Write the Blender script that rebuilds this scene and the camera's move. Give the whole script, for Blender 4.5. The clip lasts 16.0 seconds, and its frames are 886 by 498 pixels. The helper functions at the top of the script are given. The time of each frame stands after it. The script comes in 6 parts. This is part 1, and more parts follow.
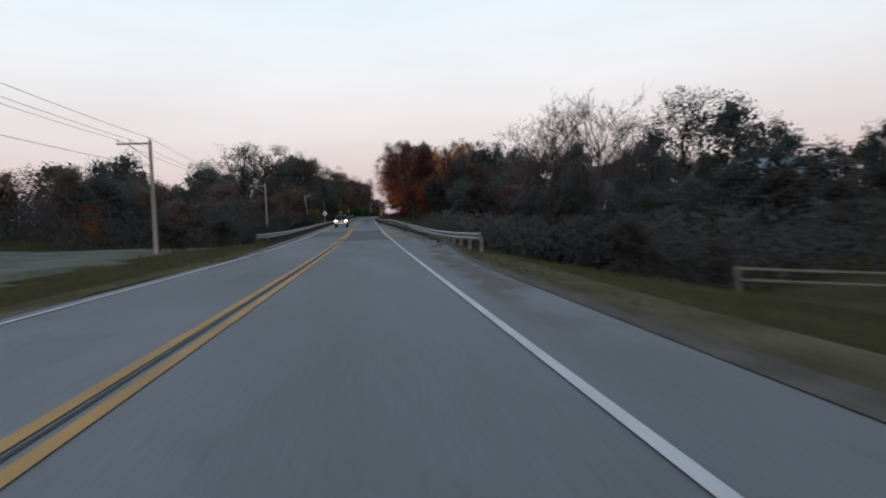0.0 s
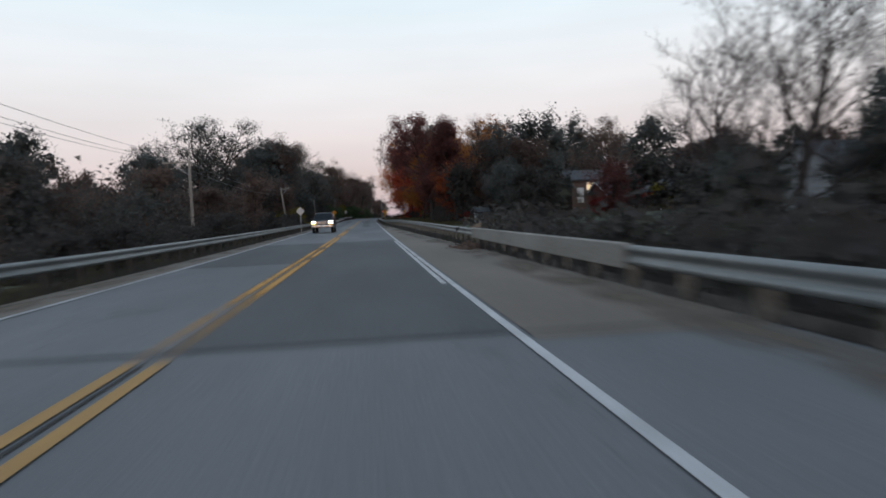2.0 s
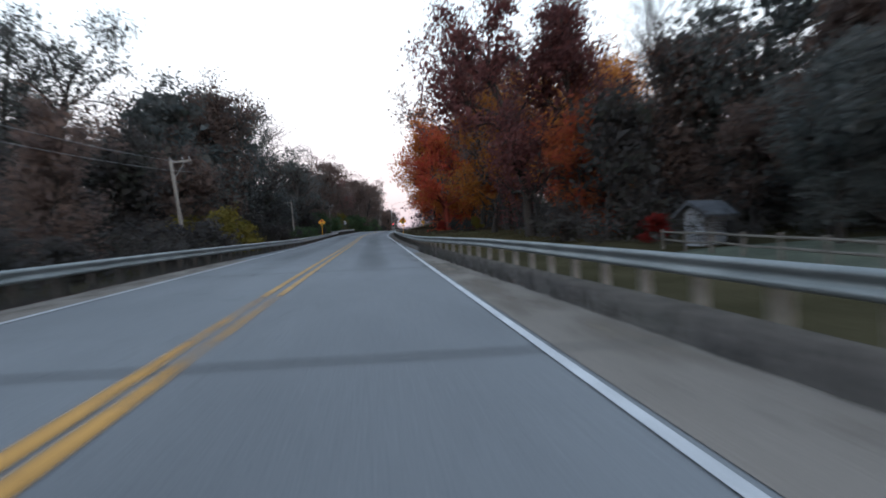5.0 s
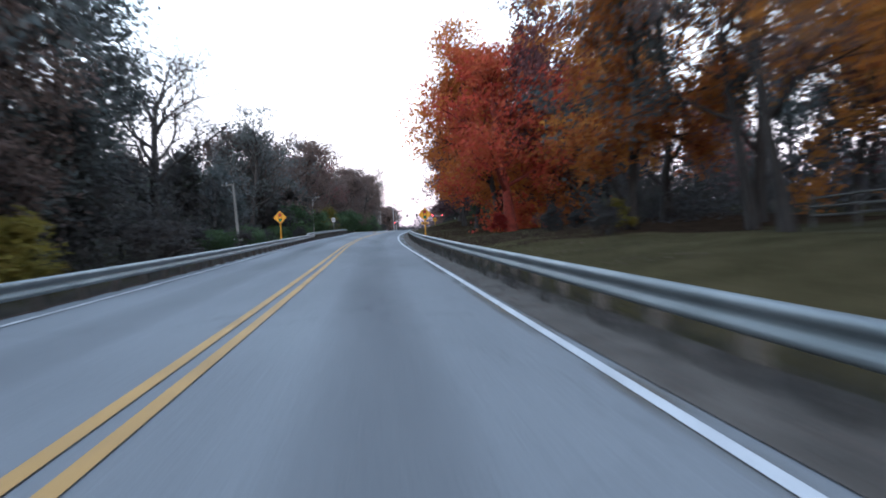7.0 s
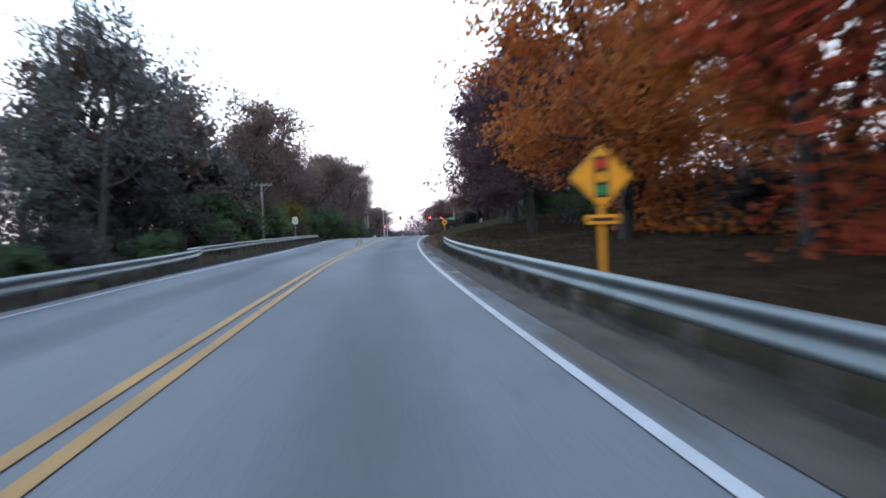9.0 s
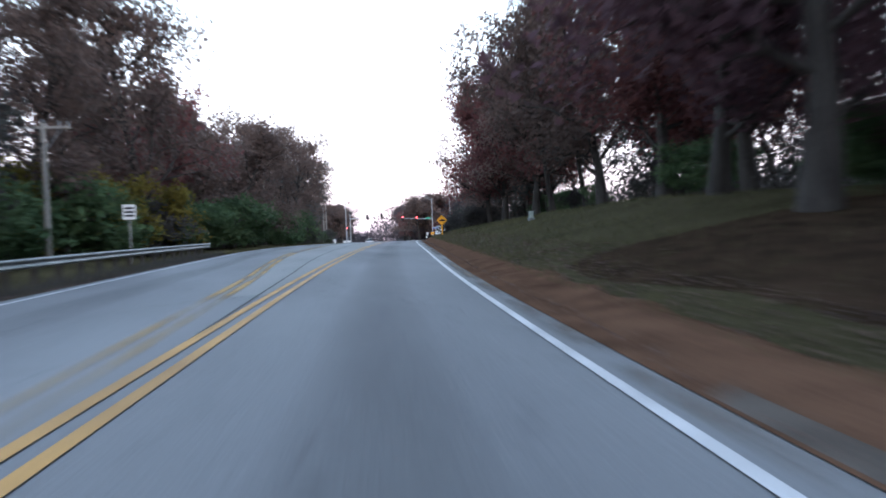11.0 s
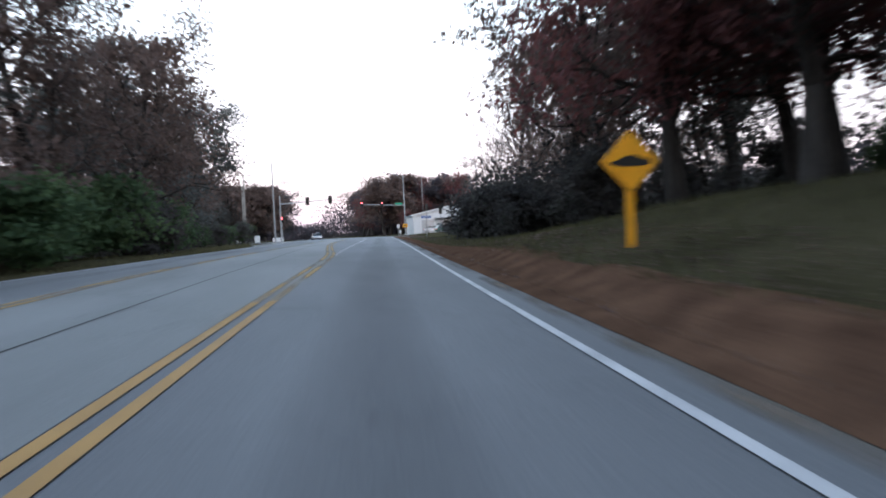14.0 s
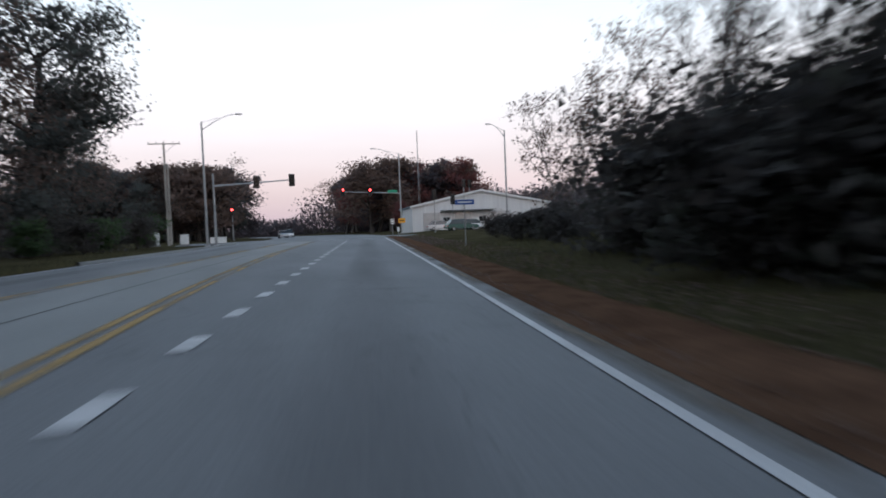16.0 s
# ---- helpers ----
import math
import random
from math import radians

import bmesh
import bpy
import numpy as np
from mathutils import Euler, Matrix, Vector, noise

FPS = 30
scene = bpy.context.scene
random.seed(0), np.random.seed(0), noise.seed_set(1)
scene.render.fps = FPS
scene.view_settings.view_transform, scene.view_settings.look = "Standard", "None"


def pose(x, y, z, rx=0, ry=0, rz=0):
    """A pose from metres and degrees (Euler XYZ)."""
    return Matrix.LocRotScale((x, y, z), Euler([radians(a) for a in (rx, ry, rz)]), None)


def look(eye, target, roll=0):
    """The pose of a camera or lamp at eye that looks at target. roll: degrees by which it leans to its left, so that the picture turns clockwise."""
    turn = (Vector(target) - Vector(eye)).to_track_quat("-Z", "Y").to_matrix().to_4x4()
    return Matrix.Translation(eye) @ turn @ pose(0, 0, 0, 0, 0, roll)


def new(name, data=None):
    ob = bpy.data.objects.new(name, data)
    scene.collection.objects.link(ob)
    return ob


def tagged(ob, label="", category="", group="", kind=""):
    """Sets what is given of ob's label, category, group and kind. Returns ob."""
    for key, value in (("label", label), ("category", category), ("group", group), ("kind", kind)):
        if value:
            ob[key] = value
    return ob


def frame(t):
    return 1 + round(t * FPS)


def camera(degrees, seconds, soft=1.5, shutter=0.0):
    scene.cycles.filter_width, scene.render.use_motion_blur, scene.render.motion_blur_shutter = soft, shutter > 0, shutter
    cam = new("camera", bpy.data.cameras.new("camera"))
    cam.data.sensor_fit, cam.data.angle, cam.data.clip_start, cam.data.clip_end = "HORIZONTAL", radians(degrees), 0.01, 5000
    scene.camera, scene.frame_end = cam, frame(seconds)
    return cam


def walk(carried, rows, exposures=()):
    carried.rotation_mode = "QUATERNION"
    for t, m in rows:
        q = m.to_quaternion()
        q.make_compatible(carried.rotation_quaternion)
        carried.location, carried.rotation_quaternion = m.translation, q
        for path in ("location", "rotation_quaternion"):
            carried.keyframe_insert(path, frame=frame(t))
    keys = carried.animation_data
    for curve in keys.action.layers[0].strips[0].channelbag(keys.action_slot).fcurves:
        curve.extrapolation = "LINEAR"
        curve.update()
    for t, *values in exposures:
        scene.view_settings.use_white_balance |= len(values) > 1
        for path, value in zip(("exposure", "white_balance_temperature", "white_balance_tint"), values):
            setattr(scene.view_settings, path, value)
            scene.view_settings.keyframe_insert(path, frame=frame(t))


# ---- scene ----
# One lens for the whole drive; the car's nose points a little left of the view and the view leans slightly.
cam = camera(66.0, 16.0, soft=1.8, shutter=0.7)
PATH = [
    (0.0, 0.00, 0.00, 1.250, -6.00, -2.40, -2.24),
    (0.5, 0.02, 10.35, 1.225, -6.07, -2.19, -2.10),
    (1.0, 0.02, 20.72, 1.205, -5.82, -2.05, -2.86),
    (1.5, 0.02, 31.06, 1.211, -6.09, -2.46, -2.76),
    (2.0, 0.00, 41.37, 1.244, -5.91, -2.20, -2.58),
    (2.5, -0.04, 51.71, 1.321, -5.69, -0.86, -2.23),
    (3.0, -0.10, 62.13, 1.438, -5.62, -0.81, -2.71),
    (3.5, -0.16, 72.74, 1.575, -5.73, -1.20, -2.81),
    (4.0, -0.22, 83.51, 1.718, -5.33, -0.92, -2.14),
    (6.5, -0.66, 139.71, 2.601, -5.51, -1.39, -2.77),
    (7.0, -0.72, 151.41, 2.788, -5.52, -1.19, -2.60),
    (7.5, -0.77, 163.13, 2.979, -5.67, -1.30, -2.54),
    (8.0, -0.79, 174.84, 3.177, -5.85, -1.26, -2.43),
    (8.5, -0.78, 186.51, 3.390, -6.19, -0.97, -2.29),
    (9.0, -0.69, 198.11, 3.627, -6.67, -0.85, -2.31),
    (11.5, 2.06, 254.59, 4.703, -10.36, -0.85, -2.27),
    (12.0, 3.00, 265.10, 4.892, -10.99, -0.95, -2.29),
    (12.5, 4.01, 275.51, 5.069, -11.53, -1.34, -2.37),
    (13.0, 5.10, 285.80, 5.232, -12.13, -1.22, -2.52),
    (13.5, 6.24, 295.91, 5.378, -12.65, -1.61, -2.64),
    (14.0, 7.45, 305.83, 5.503, -13.18, -1.76, -2.65),
    (14.5, 8.72, 315.59, 5.588, -13.58, -1.89, -2.83),
    (15.0, 10.02, 325.21, 5.647, -13.88, -1.88, -2.59),
    (15.5, 11.36, 334.72, 5.690, -14.11, -1.94, -2.48),
    (16.0, 12.70, 344.15, 5.724, -14.29, -2.16, -2.29),
]
EXPOSURES = [(0.0, -0.02, 6450, 10), (3.0, -0.05, 6450, 10), (4.2, 0.1, 6400, 10), (6.3, 1.52, 5750, 10), (9.2, 1.50, 5750, 10), (11.3, 1.60, 5800, 11),
             (12.5, 1.42, 5900, 11), (14.0, 1.22, 6000, 11), (15.0, 0.75, 6150, 11), (16.0, 0.28, 6200, 11)]
walk(cam, [(t, pose(x, y, z, 90 + pitch, 0, yaw) @ pose(0, 0, 0, 0, 0, roll)) for t, x, y, z, yaw, pitch, roll in PATH], EXPOSURES)

# ---- light: clear dusk sky, the sun just under the horizon ----
world = bpy.data.worlds.new("dusk_sky")
scene.world = world
world.use_nodes = True
wn, wl = world.node_tree.nodes, world.node_tree.links
wn.clear()
w_out = wn.new("ShaderNodeOutputWorld")
w_bg = wn.new("ShaderNodeBackground")
w_sky = wn.new("ShaderNodeTexSky")
w_sky.sky_type, w_sky.sun_disc = "NISHITA", False
w_sky.sun_elevation, w_sky.sun_rotation = radians(3), radians(180)
w_dim = wn.new("ShaderNodeVectorMath")
w_dim.operation = "SCALE"
w_dim.inputs["Scale"].default_value = 0.03
w_tc = wn.new("ShaderNodeTexCoord")
w_sep = wn.new("ShaderNodeSeparateXYZ")
w_ramp = wn.new("ShaderNodeValToRGB")
SKY = [(0.0, (0.52, 0.42, 0.48)), (0.06, (0.66, 0.54, 0.57)), (0.13, (0.77, 0.69, 0.71)), (0.20, (0.83, 0.815, 0.835)),
       (0.33, (0.79, 0.91, 0.98)), (0.5, (0.50, 0.62, 0.73)), (1.0, (0.24, 0.33, 0.46))]
while len(w_ramp.color_ramp.elements) < len(SKY):
    w_ramp.color_ramp.elements.new(0.5)
for e, (p, c) in zip(w_ramp.color_ramp.elements, SKY):
    e.position, e.color = p, (*c, 1)
w_add = wn.new("ShaderNodeVectorMath")
w_add.operation = "ADD"
w_cloud = wn.new("ShaderNodeTexNoise")
w_cloud.inputs["Scale"].default_value, w_cloud.inputs["Detail"].default_value = 2.2, 4
w_map = wn.new("ShaderNodeMapping")
w_map.inputs["Scale"].default_value = (1, 1, 5)
w_cr = wn.new("ShaderNodeMapRange")
w_cr.inputs["From Min"].default_value, w_cr.inputs["From Max"].default_value = 0.35, 0.7
w_cr.inputs["To Min"].default_value, w_cr.inputs["To Max"].default_value = 0.95, 1.06
w_mul = wn.new("ShaderNodeVectorMath")
w_mul.operation = "SCALE"
wl.new(w_tc.outputs["Generated"], w_sep.inputs[0])
wl.new(w_tc.outputs["Generated"], w_map.inputs["Vector"])
wl.new(w_map.outputs[0], w_cloud.inputs["Vector"])
wl.new(w_cloud.outputs["Fac"], w_cr.inputs["Value"])
wl.new(w_sep.outputs["Z"], w_ramp.inputs["Fac"])
wl.new(w_ramp.outputs["Color"], w_mul.inputs[0])
wl.new(w_cr.outputs[0], w_mul.inputs["Scale"])
wl.new(w_sky.outputs["Color"], w_dim.inputs[0])
wl.new(w_dim.outputs[0], w_add.inputs[0])
wl.new(w_mul.outputs[0], w_add.inputs[1])
wl.new(w_add.outputs[0], w_bg.inputs["Color"])
wl.new(w_bg.outputs[0], w_out.inputs["Surface"])
sun = new("sun", bpy.data.lights.new("sun", "SUN"))
sun.data.energy, sun.data.angle, sun.data.color = 0.25, radians(30), (1.0, 0.86, 0.82)
sun.matrix_basis = look((0, 0, 50), (0, 87, 5))


# ---- materials ----
def nodes_of(m):
    m.use_nodes = True
    return m.node_tree.nodes, m.node_tree.links


def surface(name, dark, light, scale=8.0, rough=0.8, metal=0.0, bump=0.1, fine=60.0, stretch=(1, 1, 1), spec=0.3, coords="Object"):
    """Two scales of noise between two colours, with fine relief."""
    m = bpy.data.materials.new(name)
    n, l = nodes_of(m)
    b = n["Principled BSDF"]
    b.inputs["Roughness"].default_value, b.inputs["Metallic"].default_value = rough, metal
    b.inputs["Specular IOR Level"].default_value = spec
    tc, mp = n.new("ShaderNodeTexCoord"), n.new("ShaderNodeMapping")
    mp.inputs["Scale"].default_value = stretch
    l.new(tc.outputs[coords], mp.inputs["Vector"])
    big, small = n.new("ShaderNodeTexNoise"), n.new("ShaderNodeTexNoise")
    big.inputs["Scale"].default_value, big.inputs["Detail"].default_value = scale, 5
    small.inputs["Scale"].default_value, small.inputs["Detail"].default_value = fine, 3
    mix = n.new("ShaderNodeMath")
    mix.operation = "MULTIPLY_ADD"
    mix.inputs[1].default_value = 0.4
    half = n.new("ShaderNodeMath")
    half.operation = "MULTIPLY"
    half.inputs[1].default_value = 0.6
    ramp = n.new("ShaderNodeValToRGB")
    ramp.color_ramp.elements[0].position, ramp.color_ramp.elements[1].position = 0.34, 0.66
    ramp.color_ramp.elements[0].color, ramp.color_ramp.elements[1].color = (*dark, 1), (*light, 1)
    l.new(mp.outputs[0], big.inputs["Vector"])
    l.new(mp.outputs[0], small.inputs["Vector"])
    l.new(big.outputs["Fac"], half.inputs[0])
    l.new(small.outputs["Fac"], mix.inputs[0])
    l.new(half.outputs[0], mix.inputs[2])
    l.new(mix.outputs[0], ramp.inputs["Fac"])
    l.new(ramp.outputs["Color"], b.inputs["Base Color"])
    bm_ = n.new("ShaderNodeBump")
    bm_.inputs["Strength"].default_value, bm_.inputs["Distance"].default_value = bump, 0.02
    l.new(small.outputs["Fac"], bm_.inputs["Height"])
    l.new(bm_.outputs[0], b.inputs["Normal"])
    return m


def leafy(name, stops, rough=0.65):
    """Leaf colours that change from leaf to leaf, and a little from tree to tree."""
    m = bpy.data.materials.new(name)
    n, l = nodes_of(m)
    b = n["Principled BSDF"]
    b.inputs["Roughness"].default_value, b.inputs["Specular IOR Level"].default_value = rough, 0.08
    geo, info = n.new("ShaderNodeNewGeometry"), n.new("ShaderNodeObjectInfo")
    ramp = n.new("ShaderNodeValToRGB")
    while len(ramp.color_ramp.elements) < len(stops):
        ramp.color_ramp.elements.new(0.5)
    for i, (e, c) in enumerate(zip(ramp.color_ramp.elements, stops)):
        e.position, e.color = i / (len(stops) - 1), (*c, 1)
    # whole limbs turn at different times, so the colour drifts through the crown as well
    tc, drift, stretch, blend = n.new("ShaderNodeTexCoord"), n.new("ShaderNodeTexNoise"), n.new("ShaderNodeMapRange"), n.new("ShaderNodeMix")
    drift.inputs["Scale"].default_value, drift.inputs["Detail"].default_value = 0.45, 3
    stretch.inputs["From Min"].default_value, stretch.inputs["From Max"].default_value = 0.3, 0.7
    blend.inputs["Factor"].default_value = 0.6
    l.new(tc.outputs["Object"], drift.inputs["Vector"])
    l.new(drift.outputs["Fac"], stretch.inputs["Value"])
    l.new(geo.outputs["Random Per Island"], blend.inputs["A"])
    l.new(stretch.outputs[0], blend.inputs["B"])
    l.new(blend.outputs["Result"], ramp.inputs["Fac"])
    hsv = n.new("ShaderNodeHueSaturation")
    mr = n.new("ShaderNodeMapRange")
    mr.inputs["To Min"].default_value, mr.inputs["To Max"].default_value = 0.75, 1.25
    l.new(info.outputs["Random"], mr.inputs["Value"])
    l.new(mr.outputs[0], hsv.inputs["Value"])
    l.new(ramp.outputs["Color"], hsv.inputs["Color"])
    # sprays lie mostly level, so the shading leans to the sky
    lean, level = n.new("ShaderNodeVectorMath"), n.new("ShaderNodeVectorMath")
    lean.operation, level.operation = "MULTIPLY_ADD", "NORMALIZE"
    lean.inputs[1].default_value, lean.inputs[2].default_value = (0.42, 0.42, 0.42), (0, 0, 0.58)
    l.new(geo.outputs["Normal"], lean.inputs[0])
    l.new(lean.outputs[0], level.inputs[0])
    l.new(level.outputs[0], b.inputs["Normal"])
    tr, ms = n.new("ShaderNodeBsdfTranslucent"), n.new("ShaderNodeMixShader")
    ms.inputs["Fac"].default_value = 0.38
    l.new(hsv.outputs["Color"], b.inputs["Base Color"])
    l.new(hsv.outputs["Color"], tr.inputs["Color"])
    l.new(b.outputs[0], ms.inputs[1])
    l.new(tr.outputs[0], ms.inputs[2])
    l.new(ms.outputs[0], n["Material Output"].inputs["Surface"])
    return m


def plain(name, colour, rough=0.5, metal=0.0, spec=0.4):
    return surface(name, tuple(c * 0.85 for c in colour), tuple(min(1, c * 1.1) for c in colour), 3.0, rough, metal, 0.03, 40.0, spec=spec)


def glowing(name, colour, strength):
    m = bpy.data.materials.new(name)
    n, l = nodes_of(m)
    b = n["Principled BSDF"]
    b.inputs["Base Color"].default_value = (*colour, 1)
    b.inputs["Emission Color"].default_value, b.inputs["Emission Strength"].default_value = (*colour, 1), strength
    return m


def glassy(name, colour=(0.02, 0.025, 0.03)):
    m = bpy.data.materials.new(name)
    n, l = nodes_of(m)
    b = n["Principled BSDF"]
    b.inputs["Base Color"].default_value, b.inputs["Roughness"].default_value = (*colour, 1), 0.05
    b.inputs["Specular IOR Level"].default_value = 0.6
    return m


def road_surface(name, dark, light, wheel=0.0):
    """Worn asphalt: grain, blotches, long streaks along the lanes, thin cracks."""
    m = surface(name, dark, light, 0.35, 0.85, 0, 0.25, 45.0, (1, 0.22, 1), 0.25)
    n, l = nodes_of(m)
    b = n["Principled BSDF"]
    link = b.inputs["Base Color"].links[0]
    src = link.from_socket
    tc = n.new("ShaderNodeTexCoord")
    vor = n.new("ShaderNodeTexVoronoi")
    vor.feature = "DISTANCE_TO_EDGE"
    vor.inputs["Scale"].default_value = 0.16
    warp = n.new("ShaderNodeTexNoise")
    warp.inputs["Scale"].default_value = 0.8
    addv = n.new("ShaderNodeVectorMath")
    addv.operation = "MULTIPLY_ADD"
    addv.inputs[1].default_value = (2.5, 2.5, 0)
    l.new(tc.outputs["Object"], warp.inputs["Vector"])
    l.new(warp.outputs["Color"], addv.inputs[0])
    l.new(tc.outputs["Object"], addv.inputs[2])
    l.new(addv.outputs[0], vor.inputs["Vector"])
    mr = n.new("ShaderNodeMapRange")
    mr.inputs["From Min"].default_value, mr.inputs["From Max"].default_value = 0.0, 0.006
    mr.inputs["To Min"].default_value, mr.inputs["To Max"].default_value = 0.78, 1.0
    l.new(vor.outputs["Distance"], mr.inputs["Value"])
    grain = n.new("ShaderNodeTexNoise")
    grain.inputs["Scale"].default_value, grain.inputs["Detail"].default_value = 130, 2
    gr = n.new("ShaderNodeMapRange")
    gr.inputs["To Min"].default_value, gr.inputs["To Max"].default_value = 0.72, 1.28
    l.new(tc.outputs["Object"], grain.inputs["Vector"])
    l.new(grain.outputs["Fac"], gr.inputs["Value"])
    mul = n.new("ShaderNodeMath")
    mul.operation = "MULTIPLY"
    l.new(mr.outputs[0], mul.inputs[0])
    l.new(gr.outputs[0], mul.inputs[1])
    sc = n.new("ShaderNodeVectorMath")
    sc.operation = "SCALE"
    l.new(src, sc.inputs[0])
    l.new(mul.outputs[0], sc.inputs["Scale"])
    l.new(sc.outputs[0], b.inputs["Base Color"])
    return m


def patchy(name, colour, low, high, most, scale=0.6, stretch=(1, 0.15, 1)):
    """A thin stain that thins out unevenly."""
    m = bpy.data.materials.new(name)
    n, l = nodes_of(m)
    b = n["Principled BSDF"]
    b.inputs["Base Color"].default_value, b.inputs["Roughness"].default_value = (*colour, 1), 0.85
    tc, mp, nz, fn = n.new("ShaderNodeTexCoord"), n.new("ShaderNodeMapping"), n.new("ShaderNodeTexNoise"), n.new("ShaderNodeTexNoise")
    mp.inputs["Scale"].default_value = stretch
    nz.inputs["Scale"].default_value, nz.inputs["Detail"].default_value = scale, 6
    fn.inputs["Scale"].default_value = scale * 12
    av, mr = n.new("ShaderNodeMath"), n.new("ShaderNodeMapRange")
    av.operation = "MULTIPLY_ADD"
    av.inputs[1].default_value = 0.3
    l.new(tc.outputs["Object"], mp.inputs["Vector"])
    l.new(mp.outputs[0], nz.inputs["Vector"])
    l.new(tc.outputs["Object"], fn.inputs["Vector"])
    l.new(fn.outputs["Fac"], av.inputs[0])
    l.new(nz.outputs["Fac"], av.inputs[2])
    mr.inputs["From Min"].default_value, mr.inputs["From Max"].default_value = low + 0.15, high + 0.15
    mr.inputs["To Min"].default_value, mr.inputs["To Max"].default_value = 0.0, most
    l.new(av.outputs[0], mr.inputs["Value"])
    edge, soft = n.new("ShaderNodeAttribute"), n.new("ShaderNodeMath")
    edge.attribute_name = "fade"
    soft.operation = "MULTIPLY"
    l.new(mr.outputs[0], soft.inputs[0])
    l.new(edge.outputs["Fac"], soft.inputs[1])
    l.new(soft.outputs[0], b.inputs["Alpha"])
    return m


M_OIL = patchy("oil_stain", (0.05, 0.05, 0.052), 0.2, 0.75, 0.28, 0.5)
M_DIRT = patchy("sandy_dirt", (0.15, 0.12, 0.09), 0.40, 0.62, 0.75, 0.9, (1, 0.4, 1))
# brown litter, its colour darkened for the shade of the maples above
M_SHADELITTER = surface("dark_leaf_litter", (0.020, 0.014, 0.010), (0.052, 0.034, 0.023), 1.2, 0.95, 0, 0.9, 22, spec=0.0)
M_ROAD = road_surface("asphalt", (0.125, 0.130, 0.138), (0.205, 0.212, 0.222))
M_DECK = road_surface("bridge_asphalt", (0.074, 0.077, 0.081), (0.118, 0.123, 0.129))
M_SHOULDER = road_surface("shoulder_concrete", (0.135, 0.115, 0.097), (0.225, 0.194, 0.168))
M_GRAVEL = surface("gravel", (0.040, 0.033, 0.027), (0.125, 0.106, 0.090), 2.2, 0.95, 0, 0.8, 30)
M_LITTER = surface("leaf_litter", (0.055, 0.031, 0.021), (0.150, 0.086, 0.055), 1.6, 0.95, 0, 0.9, 20, spec=0.0)
M_MEDIAN = road_surface("median_concrete", (0.17, 0.175, 0.175), (0.26, 0.265, 0.265))
M_WHITE = surface("white_road_paint", (0.36, 0.36, 0.37), (0.62, 0.62, 0.63), 1.5, 0.7, 0, 0.2, 22)
M_YELLOW = surface("yellow_road_paint", (0.28, 0.165, 0.065), (0.48, 0.275, 0.085), 0.8, 0.7, 0, 0.2, 18)
M_SEAM = surface("tar_seam", (0.02, 0.02, 0.02), (0.05, 0.05, 0.05), 4, 0.8)
M_GALV = surface("galvanised_steel", (0.12, 0.135, 0.14), (0.25, 0.268, 0.275), 2.5, 0.5, 0.4, 0.05, 30, (1, 0.3, 1), 0.5)
M_POST = surface("weathered_post", (0.12, 0.105, 0.09), (0.27, 0.245, 0.22), 5, 0.85, 0, 0.2, 30)
M_POLEWOOD = surface("pole_wood", (0.20, 0.18, 0.16), (0.36, 0.33, 0.30), 3, 0.9, 0, 0.3, 30, (1, 1, 0.1))
M_BARK = surface("bark", (0.024, 0.020, 0.018), (0.066, 0.057, 0.052), 3, 0.95, 0, 0.5, 20, (1, 1, 0.25))
M_PALEBARK = surface("pale_bark", (0.10, 0.09, 0.085), (0.22, 0.20, 0.19), 3, 0.95, 0, 0.5, 20, (1, 1, 0.25))
M_TWIG = surface("grey_twig_bark", (0.045, 0.038, 0.038), (0.095, 0.082, 0.080), 3, 0.95, 0, 0.5, 20, (1, 1, 0.25))
M_RED_BARK = surface("red_ivy_bark", (0.09, 0.016, 0.011), (0.25, 0.042, 0.024), 3, 0.9, 0, 0.6, 20)
M_STEEL = plain("grey_steel", (0.33, 0.34, 0.35), 0.45, 0.5)
M_BLACK = plain("black_housing", (0.02, 0.02, 0.022), 0.5)
M_SIGNY = plain("yellow_sign_face", (0.80, 0.36, 0.015), 0.4)
M_SIGNK = plain("black_symbol", (0.015, 0.015, 0.015), 0.5)
M_SIGNR = plain("red_symbol", (0.55, 0.03, 0.02), 0.4)
M_SIGNG = plain("green_symbol", (0.02, 0.25, 0.10), 0.4)
M_SIGNW = plain("white_sign_face", (0.70, 0.70, 0.69), 0.4)
M_SIGNB = plain("blue_sign_face", (0.03, 0.10, 0.35), 0.4)
M_GREENSIGN = plain("green_sign_face", (0.02, 0.28, 0.16), 0.4)
M_BACK = plain("sign_back", (0.50, 0.47, 0.46), 0.5, 0.2)
M_REDLAMP = glowing("red_lamp", (1.0, 0.05, 0.05), 9.0)
M_HEADLAMP = glowing("head_lamp", (1.0, 0.93, 0.80), 9.0)
M_AMBER = glowing("amber_lamp", (1.0, 0.5, 0.03), 2.2)
M_TAIL = glowing("tail_lamp", (1.0, 0.06, 0.03), 1.5)
M_WINLIGHT = glowing("lit_window", (1.0, 0.72, 0.40), 0.8)
M_DARKLENS = plain("dark_lens", (0.03, 0.03, 0.03), 0.2)
M_GLASS = glassy("dark_glass")
M_TYRE = plain("tyre_rubber", (0.018, 0.018, 0.018), 0.8)
M_RIM = plain("alloy_rim", (0.40, 0.41, 0.42), 0.35, 0.7)
M_CHROME = plain("chrome", (0.60, 0.61, 0.62), 0.18, 0.9)
M_NAVY = plain("dark_blue_paint", (0.012, 0.018, 0.035), 0.25, 0.2, 0.6)
